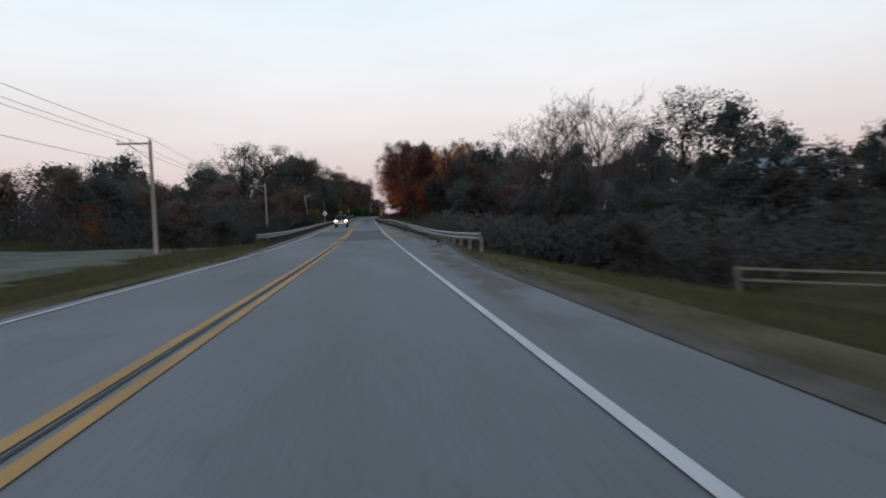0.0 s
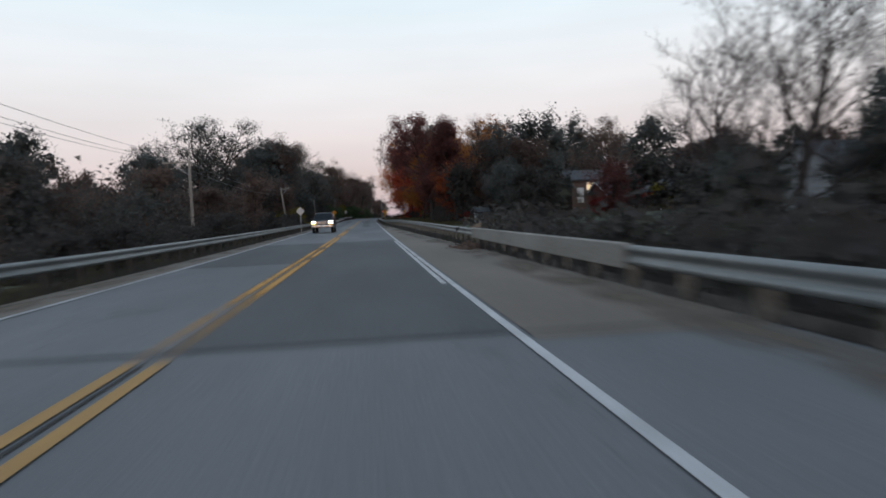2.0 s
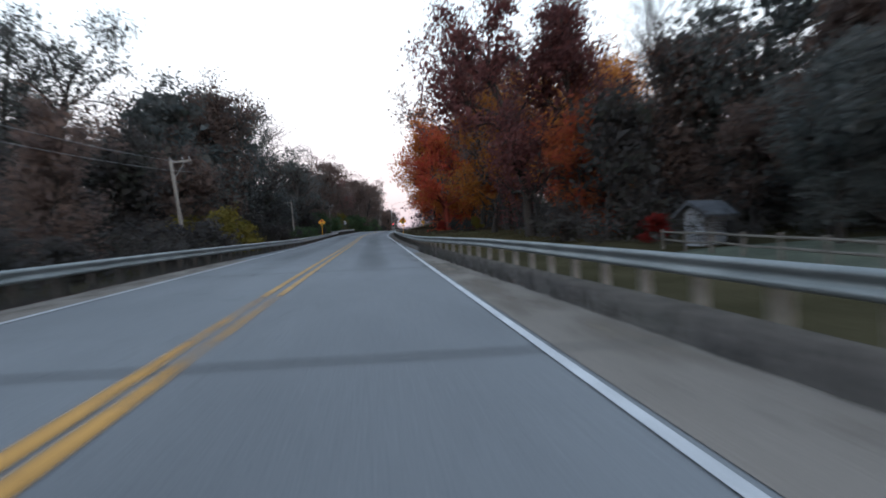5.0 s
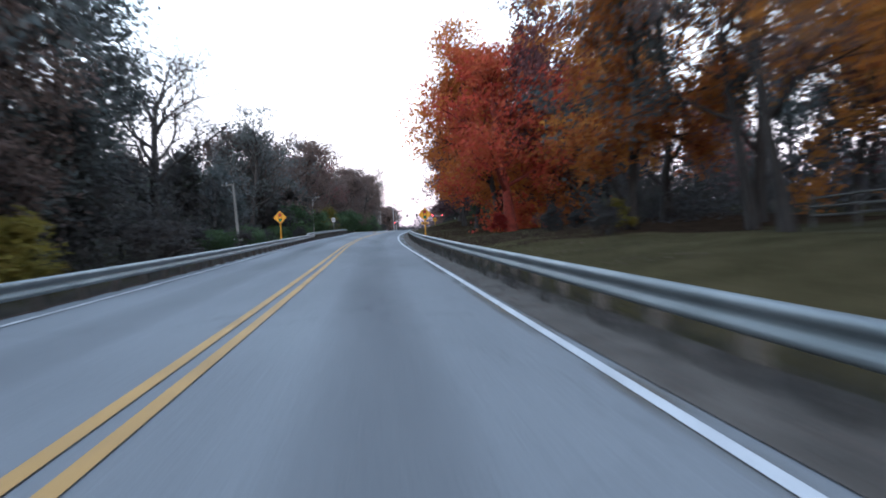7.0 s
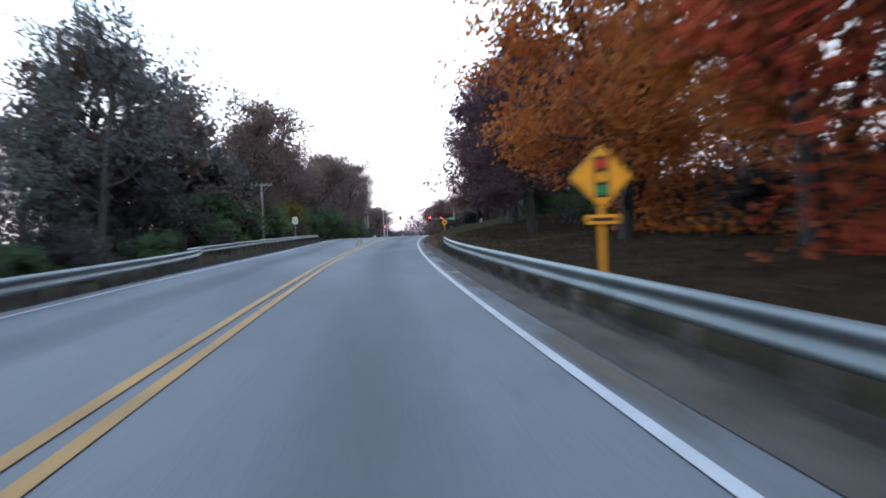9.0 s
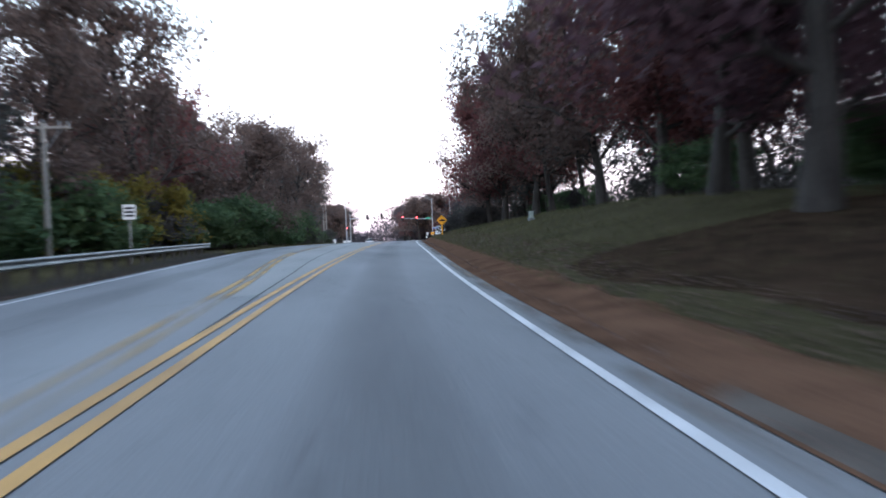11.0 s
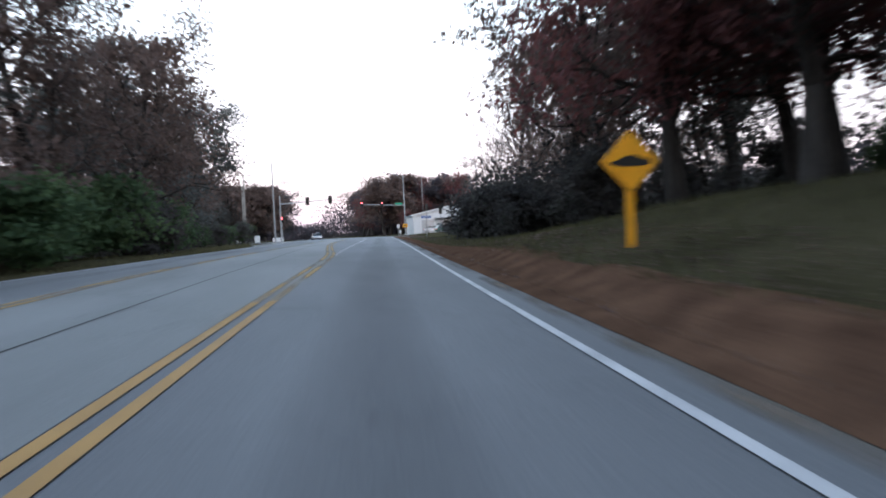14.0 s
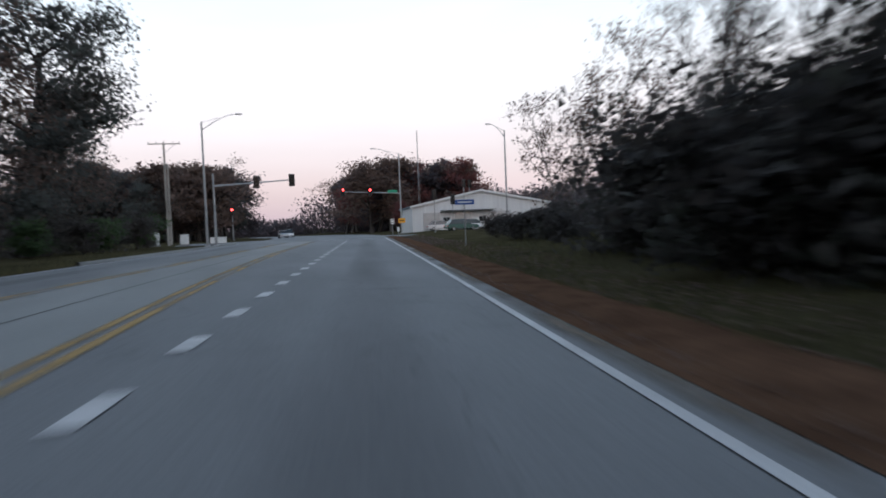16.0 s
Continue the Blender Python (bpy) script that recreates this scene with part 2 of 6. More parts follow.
M_GREENCAR = plain("dark_green_paint", (0.02, 0.07, 0.055), 0.25, 0.2, 0.6)
M_SILVER = plain("silver_paint", (0.42, 0.43, 0.45), 0.3, 0.5, 0.6)
M_CARWHITE = plain("white_paint_car", (0.65, 0.65, 0.66), 0.3, 0.0, 0.6)
M_SIDING = surface("pale_siding", (0.26, 0.27, 0.30), (0.38, 0.40, 0.43), 2, 0.8, 0, 0.2, 24, (0.3, 0.3, 8))
M_METALWALL = surface("white_metal_siding", (0.52, 0.52, 0.53), (0.66, 0.66, 0.66), 0.6, 0.6, 0, 0.1, 12, (4, 4, 0.1))
M_ROOF = surface("grey_shingle", (0.05, 0.053, 0.06), (0.105, 0.112, 0.125), 3, 0.9, 0, 0.4, 30)
M_BLUEROOF = surface("blue_metal_roof", (0.16, 0.21, 0.26), (0.27, 0.34, 0.40), 1, 0.5, 0.3, 0.1, 14, (6, 1, 1))
M_TRIM = plain("white_trim", (0.66, 0.66, 0.66), 0.6)
M_BRICK = surface("brown_brick", (0.09, 0.065, 0.055), (0.17, 0.12, 0.10), 6, 0.9, 0, 0.4, 30)
M_WOODRAIL = surface("grey_fence_wood", (0.10, 0.088, 0.076), (0.20, 0.18, 0.16), 3, 0.9, 0, 0.3, 30, (0.3, 0.3, 1))
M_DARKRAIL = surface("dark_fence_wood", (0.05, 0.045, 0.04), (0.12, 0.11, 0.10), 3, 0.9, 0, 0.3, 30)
M_WIRE = plain("wire", (0.22, 0.22, 0.23), 0.6)
M_CABINET = plain("pale_green_cabinet", (0.38, 0.42, 0.38), 0.6)
M_CERAMIC = plain("insulator", (0.35, 0.36, 0.38), 0.2)

L_DARK = leafy("dark_oak_leaves", [(0.055, 0.066, 0.066), (0.092, 0.101, 0.095), (0.131, 0.128, 0.121), (0.077, 0.101, 0.081)])
L_BROWN = leafy("brown_oak_leaves", [(0.088, 0.068, 0.067), (0.141, 0.099, 0.086), (0.181, 0.122, 0.099), (0.088, 0.077, 0.067)])
L_RUSSET = leafy("russet_leaves", [(0.111, 0.050, 0.049), (0.185, 0.072, 0.063), (0.136, 0.058, 0.060), (0.088, 0.058, 0.051)])
L_RED = leafy("red_maple_leaves", [(0.26, 0.034, 0.028), (0.48, 0.066, 0.042), (0.42, 0.105, 0.036), (0.21, 0.044, 0.032)])
L_MAPLE = leafy("red_brown_maple_leaves", [(0.27, 0.046, 0.036), (0.36, 0.070, 0.042), (0.40, 0.130, 0.040), (0.25, 0.062, 0.040)])
L_ORANGE = leafy("orange_maple_leaves", [(0.335, 0.099, 0.029), (0.472, 0.164, 0.036), (0.373, 0.096, 0.031), (0.248, 0.113, 0.036)])
L_GOLD = leafy("golden_maple_leaves", [(0.380, 0.142, 0.034), (0.557, 0.228, 0.042), (0.430, 0.142, 0.036), (0.278, 0.148, 0.042)])
L_PURPLE = leafy("purple_leaves", [(0.090, 0.056, 0.067), (0.126, 0.067, 0.077), (0.073, 0.053, 0.059)])
L_GREEN = leafy("green_bush_leaves", [(0.051, 0.084, 0.044), (0.086, 0.132, 0.061), (0.122, 0.164, 0.072)])
L_YELLOW = leafy("yellow_green_leaves", [(0.14, 0.13, 0.032), (0.25, 0.20, 0.042), (0.19, 0.12, 0.032)])
L_SCRUB = leafy("brown_scrub_leaves", [(0.051, 0.047, 0.048), (0.079, 0.070, 0.065), (0.062, 0.070, 0.051)])
# haze over the far woods is mixed into this greyish leaf colour
L_HAZE = leafy("distant_grey_brown_twigs", [(0.083, 0.071, 0.081), (0.112, 0.088, 0.095), (0.079, 0.075, 0.083), (0.122, 0.083, 0.084)])
L_CRIMSON = leafy("crimson_leaves", [(0.120, 0.013, 0.013), (0.210, 0.024, 0.019), (0.090, 0.016, 0.016)])
M_GRASSBLADE = leafy("grass_blades", [(0.052, 0.054, 0.024), (0.098, 0.090, 0.042), (0.140, 0.120, 0.062)])


# ---- the run of the road: x of the driven line and height of the road against y ----
def bisect_left(bounds, y):
    """The cell of a sorted list of bounds that y falls into."""
    lo, hi = 0, len(bounds)
    while lo < hi:
        mid = (lo + hi) // 2
        if bounds[mid] < y:
            lo = mid + 1
        else:
            hi = mid
    return lo


def smooth_curve(knots):
    ys, vs = np.array([k[0] for k in knots], float), np.array([k[1] for k in knots], float)
    sl = np.diff(vs) / np.diff(ys)
    m = np.concatenate([[sl[0]], (sl[1:] + sl[:-1]) / 2, [sl[-1]]])

    cells = [(float(ys[k]), float(ys[k + 1] - ys[k]), float(vs[k]), float(vs[k + 1]), float(m[k]), float(m[k + 1])) for k in range(len(ys) - 1)]
    bounds = [float(v) for v in ys[1:-1]]

    def at(y):
        if isinstance(y, (int, float)):
            ya, h, va, vb, ma, mb = cells[bisect_left(bounds, y)]
            q = (y - ya) / h
            c = min(max(q, 0.0), 1.0)
            v = (2 * c**3 - 3 * c**2 + 1) * va + (c**3 - 2 * c**2 + c) * h * ma + (3 * c**2 - 2 * c**3) * vb + (c**3 - c**2) * h * mb
            return v + (q * h * ma if q < 0 else (q - 1) * h * mb if q > 1 else 0.0)
        y = np.asarray(y, float)
        i = np.clip(np.searchsorted(ys, y) - 1, 0, len(ys) - 2)
        h = ys[i + 1] - ys[i]
        s = (y - ys[i]) / h
        c = np.clip(s, 0, 1)
        v = (2 * c**3 - 3 * c**2 + 1) * vs[i] + (c**3 - 2 * c**2 + c) * h * m[i] + (3 * c**2 - 2 * c**3) * vs[i + 1] + (c**3 - c**2) * h * m[i + 1]
        return v + np.where(s < 0, s * h * m[i], 0) + np.where(s > 1, (s - 1) * h * m[i + 1], 0)
    return at


road_x = smooth_curve([(-60, 0), (0, 0), (40, 0), (84, -0.22), (140, -0.66), (175, -0.79), (198, -0.69), (225, 0.15), (254.6, 2.06), (275.5, 4.01),
                       (296, 6.24), (315.6, 8.72), (344, 12.7), (380, 17.8), (430, 24.6), (460, 27.9), (490, 29.6), (520, 28.8), (560, 23.5), (620, 9), (700, -16)])
road_z = smooth_curve([(-60, 0.05), (0, 0), (20, -0.04), (41, -0.01), (62, 0.19), (84, 0.47), (140, 1.35), (175, 1.93), (198, 2.38), (225, 2.92),
                       (254.6, 3.45), (275, 3.82), (296, 4.13), (315, 4.34), (344, 4.47), (380, 4.45), (420, 4.35), (470, 4.1), (600, 3.2)])
right_line = smooth_curve([(-60, 1.5), (90, 1.55), (130, 1.72), (165, 1.84), (205, 1.56), (240, 1.7), (265, 1.9), (285, 2.04), (305, 1.95), (330, 1.88), (360, 1.9), (420, 2.0)])
yellow_right = smooth_curve([(-60, -2.03), (70, -2.12), (120, -1.98), (165, -1.78), (210, -2.02), (262, -2.12), (322, -1.98), (338, -2.3), (350, -3.2),
                             (362, -4.1), (378, -4.9), (398, -5.3), (418, -5.5)])
yellow_left = smooth_curve([(246, -2.5), (264, -3.8), (271, -4.6), (284, -5.8), (300, -6.5), (315, -6.95), (333, -7.8), (361, -7.9), (418, -8.3)])
left_line = smooth_curve([(-60, -5.35), (60, -5.6), (90, -5.8), (165, -5.6), (210, -6.15), (240, -6.6), (271, -8.6), (284, -9.8), (300, -11.2), (345, -12.2),
                          (395, -13.0), (418, -13.6)])
right_edge = smooth_curve([(-60, 2.7), (8, 2.95), (24, 3.2), (31, 3.7), (38, 4.1), (60, 4.15), (80, 3.8), (95, 3.4), (116, 2.95), (140, 2.3), (165, 2.0), (210, 2.05), (262, 2.4), (285, 2.65), (355, 2.4), (420, 2.6)])


def left_edge(y):
    y = np.asarray(y, float)
    return left_line(y) - np.interp(y, [30, 50, 130, 160, 240, 270], [0.35, 1.1, 1.1, 0.5, 0.5, 0.4])


LEFT_V = [-400, -50, -25, -12, -5, -1.5, -0.1]
LEFT_Y = [50, 80, 240, 272]
LEFT_H = [[2, -0.4, -0.5, -0.5, -0.35, -0.15, -0.05], [4, 0.5, -0.8, -1.4, -1.1, -0.4, -0.05], [4, 1.2, -0.2, -0.9, -0.8, -0.3, -0.05], [4, 1.2, 0.5, 0.1, 0, -0.05, -0.05]]
RIGHT_V = [0.1, 1.5, 5, 10, 18, 30, 45, 400]
RIGHT_Y = [25, 45, 75, 92, 135, 155, 242, 266, 325, 346]
RIGHT_H = [[-0.05, -0.2, -0.95, -1.55, -1.4, 0.2, 1.5, 3], [-0.05, -0.5, -1.8, -2, -1.6, 0, 1.2, 3], [-0.05, -0.5, -1.6, -1.6, -1.2, 0, 1, 3], [-0.05, -0.3, -0.6, -0.5, -0.3, 0, 0.5, 3],
           [-0.05, -0.3, -0.5, -0.4, -0.2, 0, 0.5, 3], [-0.05, -0.05, 0.1, 0.4, 0.8, 1.2, 1.6, 4], [-0.05, -0.05, 0.1, 0.4, 0.8, 1.2, 1.6, 4], [-0.05, 0.2, 0.95, 2.1, 2.45, 2.5, 2.5, 4],
           [-0.05, 0.5, 1.2, 1.98, 2.35, 2.4, 2.4, 4], [-0.05, 0, 0.1, 0.3, 0.4, 0.3, 0.3, 3]]


def beside(v, y):
    """Height over the road of the ground v metres outside the pavement's edge."""
    cols, ys, hs = (LEFT_V, LEFT_Y, LEFT_H) if v < 0 else (RIGHT_V, RIGHT_Y, RIGHT_H)
    t = float(np.interp(y, ys, range(len(ys))))
    i = min(int(t), len(ys) - 2)
    f = t - i
    return float(np.interp(v, cols, hs[i]) * (1 - f) + np.interp(v, cols, hs[i + 1]) * f)


def lumps(x, y):
    return 0.35 * noise.noise((x * 0.07, y * 0.07, 0)) + 0.10 * noise.noise((x * 0.4, y * 0.4, 3))


def ground_z(x, y):
    u = x - float(road_x(y))
    le, re = float(left_edge(y)), float(right_edge(y))
    z = float(road_z(min(y, 640)))
    if le <= u <= re:
        return z
    v = u - le if u < le else u - re
    return z + beside(v, y) + lumps(x, y) * min(1, max(0, abs(v) - 0.6) / 4)


def place(u, y, h=0.0):
    """A point u metres right of the driven line, h over the ground there."""
    x = float(road_x(y)) + u
    return Vector((x, y, ground_z(x, y) + h))


# ---- mesh helpers ----
def mesh_of(name, verts, faces, material):
    me = bpy.data.meshes.new(name)
    me.from_pydata(verts, [], faces)
    if material:
        me.materials.append(material)
    return me


def attach(ob, parent):
    if parent:
        ob.parent = parent
    return ob


def part(name, bm, material, parent=None, label=""):
    """Link a bmesh as one mesh object under a thing or a part."""
    me = bpy.data.meshes.new(name)
    bm.to_mesh(me)
    bm.free()
    me.materials.append(material)
    return attach(tagged(new(name, me), label), parent)


def raw(name, verts, faces, material, parent=None, label=""):
    return attach(tagged(new(name, mesh_of(name, verts, faces, material)), label), parent)


def thing(name, at, label, category, group="", turn=0.0, kind=""):
    ob = new(name)
    ob.matrix_basis = pose(*at, 0, 0, turn)
    return tagged(ob, label, category, group, kind)


def box(bm, cx, cy, cz, sx, sy, sz, bevel=0.0, m=None):
    r = bmesh.ops.create_cube(bm, size=1, matrix=(m or Matrix()) @ Matrix.Translation((cx, cy, cz)) @ Matrix.Diagonal((sx, sy, sz, 1)))
    if bevel:
        edges = list({e for v in r["verts"] for e in v.link_edges})
        bmesh.ops.bevel(bm, geom=edges, offset=bevel, segments=2, affect="EDGES", profile=0.6)
    return bm


def boxed(*args, **kw):
    return box(bmesh.new(), *args, **kw)


def rod(bm, a, b, r0, r1=None, sides=8):
    a, b = Vector(a), Vector(b)
    d = b - a
    q = d.to_track_quat("Z", "Y").to_matrix().to_4x4()
    bmesh.ops.create_cone(bm, cap_ends=True, segments=sides, radius1=r0, radius2=r0 if r1 is None else r1, depth=d.length,
                          matrix=Matrix.Translation((a + b) / 2) @ q)
    return bm


def rodded(*args, **kw):
    return rod(bmesh.new(), *args, **kw)


def prism(bm, pts, y0, y1, axis="y"):
    """A closed outline pushed from y0 to y1. Outline points are (across, up)."""
    def v3(p, t):
        return (p[0], t, p[1]) if axis == "y" else (t, p[0], p[1])
    a, b = [bm.verts.new(v3(p, y0)) for p in pts], [bm.verts.new(v3(p, y1)) for p in pts]
    n = len(pts)
    bm.faces.new(a)
    bm.faces.new(b[::-1])
    for i in range(n):
        bm.faces.new((a[i], a[i - 1], b[i - 1], b[i]))
    bmesh.ops.recalc_face_normals(bm, faces=bm.faces)
    return bm


# ---- ground, road and paint ----
def sheet_ground():
    lv = [-2500, -900, -400, -200, -110, -70, -50, -38, -29, -22, -17, -13, -10, -7.5, -5.5, -4, -2.8, -1.8, -1.0, -0.5, -0.1]
    rv = [0.1, 0.5, 1.0, 1.8, 2.8, 4, 5.5, 7.5, 10, 13, 17, 22, 29, 38, 50, 70, 110, 200, 400, 900, 2500]
    ys = [-2500, -900, -400, -200] + list(np.arange(-120, 560, 2.5)) + [580, 620, 700, 900, 1400, 2500]
    verts, faces = [], []
    w = len(lv) + len(rv) + 2
    for y in ys:
        yc = min(max(y, -120), 640)
        rx, rz = float(road_x(yc)), float(road_z(yc))
        le, re = float(left_edge(yc)), float(right_edge(yc))
        for v in lv:
            x = rx + le + v
            verts.append((x, y, rz + beside(v, yc) + lumps(x, y) * min(1, max(0, abs(v) - 0.6) / 4)))
        verts.append((rx + le + 0.25, y, rz - 0.25))
        verts.append((rx + re - 0.25, y, rz - 0.25))
        for v in rv:
            x = rx + re + v
            verts.append((x, y, rz + beside(v, yc) + lumps(x, y) * min(1, max(0, abs(v) - 0.6) / 4)))
    for j in range(len(ys) - 1):
        for i in range(w - 1):
            a = j * w + i
            faces.append((a, a + 1, a + w + 1, a + w))
    return verts, faces


M_GROUND = surface("rough_grass", (0.034, 0.031, 0.017), (0.080, 0.068, 0.040), 0.25, 0.95, 0, 0.9, 9.0, spec=0.0)
ground = raw("ground", *sheet_ground(), M_GROUND)
tagged(ground, "rough autumn grass and bare earth beside the road", "ground", kind="structure")
for f in ground.data.polygons:
    f.use_smooth = True


def strip(name, ua, ub, y0, y1, dz, material, parent=None, step=1.5, across=1, label=""):
    """A band of road between two lines that run along it."""
    n = max(2, int((y1 - y0) / step) + 1)
    verts, faces = [], []
    for y in np.linspace(y0, y1, n):
        a, b = float(ua(y)), float(ub(y))
        x, z = float(road_x(y)), float(road_z(y))
        for k in range(across + 1):
            verts.append((x + a + (b - a) * k / across, y, z + dz))
    w = across + 1
    for j in range(n - 1):
        for k in range(across):
            a = j * w + k
            faces.append((a, a + 1, a + w + 1, a + w))
    ob = raw(name, verts, faces, material, parent, label)
    if across > 4:
        fade = ob.data.attributes.new("fade", "FLOAT", "POINT")
        for i in range(len(verts)):
            s, e = (i % w) / across, min(i // w, n - 1 - i // w) / 6
            fade.data[i].value = math.sin(math.pi * s) ** 0.8 * min(1.0, e)
    return ob


def off(f, d):
    return lambda y: float(f(y)) + d


def const(d):
    return lambda y: d


road = strip("road", left_edge, right_edge, -120, 620, 0.0, M_ROAD, step=2.5, across=4)
# the slab's skirts, so that it has thickness
for e, s in ((left_edge, -1), (right_edge, 1)):
    skirt_v, skirt_f = [], []
    for j, y in enumerate(np.arange(-120, 620, 2.5)):
        x, z = float(road_x(y)) + float(e(y)), float(road_z(y))
        skirt_v += [(x, y, z), (x + s * 0.12, y, z - 0.3)]
        if j:
            k = 2 * j
            skirt_f.append((k - 2, k - 1, k + 1, k))
    raw("road_edge", skirt_v, skirt_f, M_ROAD, road)
tagged(road, "worn grey asphalt two-lane road widening to an intersection", "road", kind="structure")
strip("bridge_surface", off(yellow_right, 0.0), off(right_line, 0.05), 48.5, 79.5, 0.006, M_DECK, road, label="darker asphalt overlay on the bridge")
strip("bridge_surface", off(left_line, 0.0), off(yellow_right, -0.02), 62.5, 79.5, 0.006, M_DECK, road, label="darker asphalt overlay on the bridge")
strip("shoulder", off(right_line, 0.12), off(right_edge, -0.02), 48.0, 138, 0.008, M_SHOULDER, road, label="tan concrete shoulder strewn with sand")
strip("shoulder", off(left_edge, 0.02), off(left_line, -0.12), 48.0, 138, 0.008, M_SHOULDER, road, label="tan concrete shoulder strewn with sand")
strip("median", off(yellow_left, 0.25), off(yellow_right, -0.25), 258, 418, 0.006, M_MEDIAN, road, label="pale flush painted median")
strip("tar_seam", lambda y: 0.5 * (float(yellow_left(y)) + float(yellow_right(y))) + 0.17, lambda y: 0.5 * (float(yellow_left(y)) + float(yellow_right(y))) + 0.22,
      252, 380, 0.011, M_SEAM, road)
for y in (48.4, 79.4, 112.0, 126.0):
    strip("expansion_joint", left_edge, right_edge, y, y + 0.09, 0.012, M_SEAM, road, step=0.05, across=2)
for d in (-0.22, 0.08):
    strip("yellow_line", off(yellow_right, d), off(yellow_right, d + 0.14), -120, 48, 0.014, M_YELLOW, road)
    strip("yellow_line", off(yellow_right, d), off(yellow_right, d + 0.14), 119, 318, 0.014, M_YELLOW, road)
strip("tar_seam", off(yellow_right, -0.035), off(yellow_right, 0.0), -120, 48, 0.012, M_SEAM, road)
# worn centre paint on the bridge and before the signals
M_WORNYELLOW = patchy("worn_yellow_paint", (0.56, 0.285, 0.060), 0.30, 0.50, 0.97, 0.9, (1, 0.25, 1))
for d in (-0.26, 0.0):
    strip("yellow_line", off(yellow_right, d), off(yellow_right, d + 0.25), 47, 121, 0.0135, M_WORNYELLOW, road, across=6, label="smeared, worn yellow paint")
M_FADEDYELLOW = patchy("faded_yellow_paint", (0.40, 0.255, 0.085), 0.30, 0.58, 0.85, 0.9, (1, 0.25, 1))
for d in (-0.27, 0.03):
    strip("yellow_line", off(yellow_right, d), off(yellow_right, d + 0.24), 314, 418, 0.0145, M_FADEDYELLOW, road, across=6, label="worn yellow paint")
    strip("yellow_line", off(yellow_left, d), off(yellow_left, d + 0.26), 247, 418, 0.016, M_FADEDYELLOW, road, across=6, label="worn yellow paint")
strip("white_line", off(right_line, -0.055), off(right_line, 0.055), -120, 419, 0.014, M_WHITE, road)
strip("white_line", off(left_line, -0.055), off(left_line, 0.055), -120, 419, 0.014, M_WHITE, road)
strip("white_line", off(right_line, -0.20), off(right_line, -0.10), 54, 78, 0.014, M_WHITE, road)
for k in range(26):
    y = 338 + k * 2.75
    strip("dash", const(-2.18), const(-1.95), y, y + 0.95, 0.014, M_WHITE, road, step=0.5)
strip("stop_line", off(yellow_right, 0.3), off(right_line, -0.2), 418.5, 419.1, 0.014, M_WHITE, road, step=0.3, across=4)

# stains along the lanes and dirt along the edge
strip("oil_stain", const(-0.75), const(0.65), 120, 416, 0.009, M_OIL, road, across=8, label="dark oil stain along the lane")
strip("oil_stain", lambda y: float(left_line(y)) + 1.1, lambda y: float(left_line(y)) + 2.5, 120, 416, 0.009, M_OIL, road, across=8, label="dark oil stain along the lane")
strip("dirt", off(right_edge, -1.2), off(right_edge, -0.02), 4, 140, 0.010, M_DIRT, road, across=6, label="sandy dirt washed onto the shoulder")
strip("dirt", off(left_edge, 0.02), off(left_edge, 0.9), 20, 140, 0.010, M_DIRT, road, across=6, label="sandy dirt washed onto the shoulder")
strip("dirt", off(right_edge, -0.40), off(right_edge, -0.02), 140, 420, 0.010, M_DIRT, road, across=6, label="sandy dirt along the pavement edge")

# cross street
cv, cf = [], []
for i, x in enumerate(np.linspace(-80, 130, 60)):
    y = 434 + (x - 25) * 0.06
    z = float(road_z(434)) + 0.003
    flare = 5.5 * math.exp(-((x - 20) / 11) ** 2)
    cv += [(x, y - 6 - flare, z - 0.0), (x, y + 6 + flare, z - 0.0)]
    if i:
        k = 2 * i
        cf.append((k - 2, k, k + 1, k - 1))
cross = tagged(raw("cross_street", cv, cf, M_ROAD), "grey asphalt cross street at the signals", "road", kind="structure")

# verges
verge = strip("gravel_verge", off(right_edge, -0.05), lambda y: float(right_edge(y)) + float(np.interp(y, [-60, 20, 34, 70, 95, 116, 140, 165, 250, 262], [0.35, 0.4, 0.5, 0.5, 1.1, 1.5, 1.3, 0.9, 0.9, 0.2])) + 0.12 * noise.noise((0, y * 0.5, 2)), -60, 262, 0.012, M_GRAVEL)
tagged(verge, "grey gravel strip along the pavement edge", "verge", kind="structure")
litter_v, litter_f = [], []
for j, y in enumerate(np.arange(236, 432, 1.2)):
    row = []
    for k, v in enumerate((-0.1, 0.25, 0.5, 0.8, 1.1, 1.5 + 0.45 * noise.noise((0, y * 0.3, 8)) + 0.4 * noise.noise((0, y * 0.9, 4)))):
        x = float(road_x(y)) + float(right_edge(y)) + v
        litter_v.append((x, y, (ground_z(x, y) if v > 0 else float(road_z(y))) + (0.075 if 1 < k < 5 else 0.055 if k == 1 else -0.03 if k == 5 else 0.012)))
    if j:
        for k in range(5):
            a = (j - 1) * 6 + k
            litter_f.append((a, a + 1, a + 7, a + 6))
tagged(raw("leaf_litter", litter_v, litter_f, M_LITTER), "brown fallen leaves and bare soil along the road edge", "verge", kind="structure")

M_PASTURE = surface("frosted_pasture", (0.060, 0.070, 0.052), (0.145, 0.155, 0.120), 0.3, 0.95, 0, 0.8, 6.0, spec=0.1)


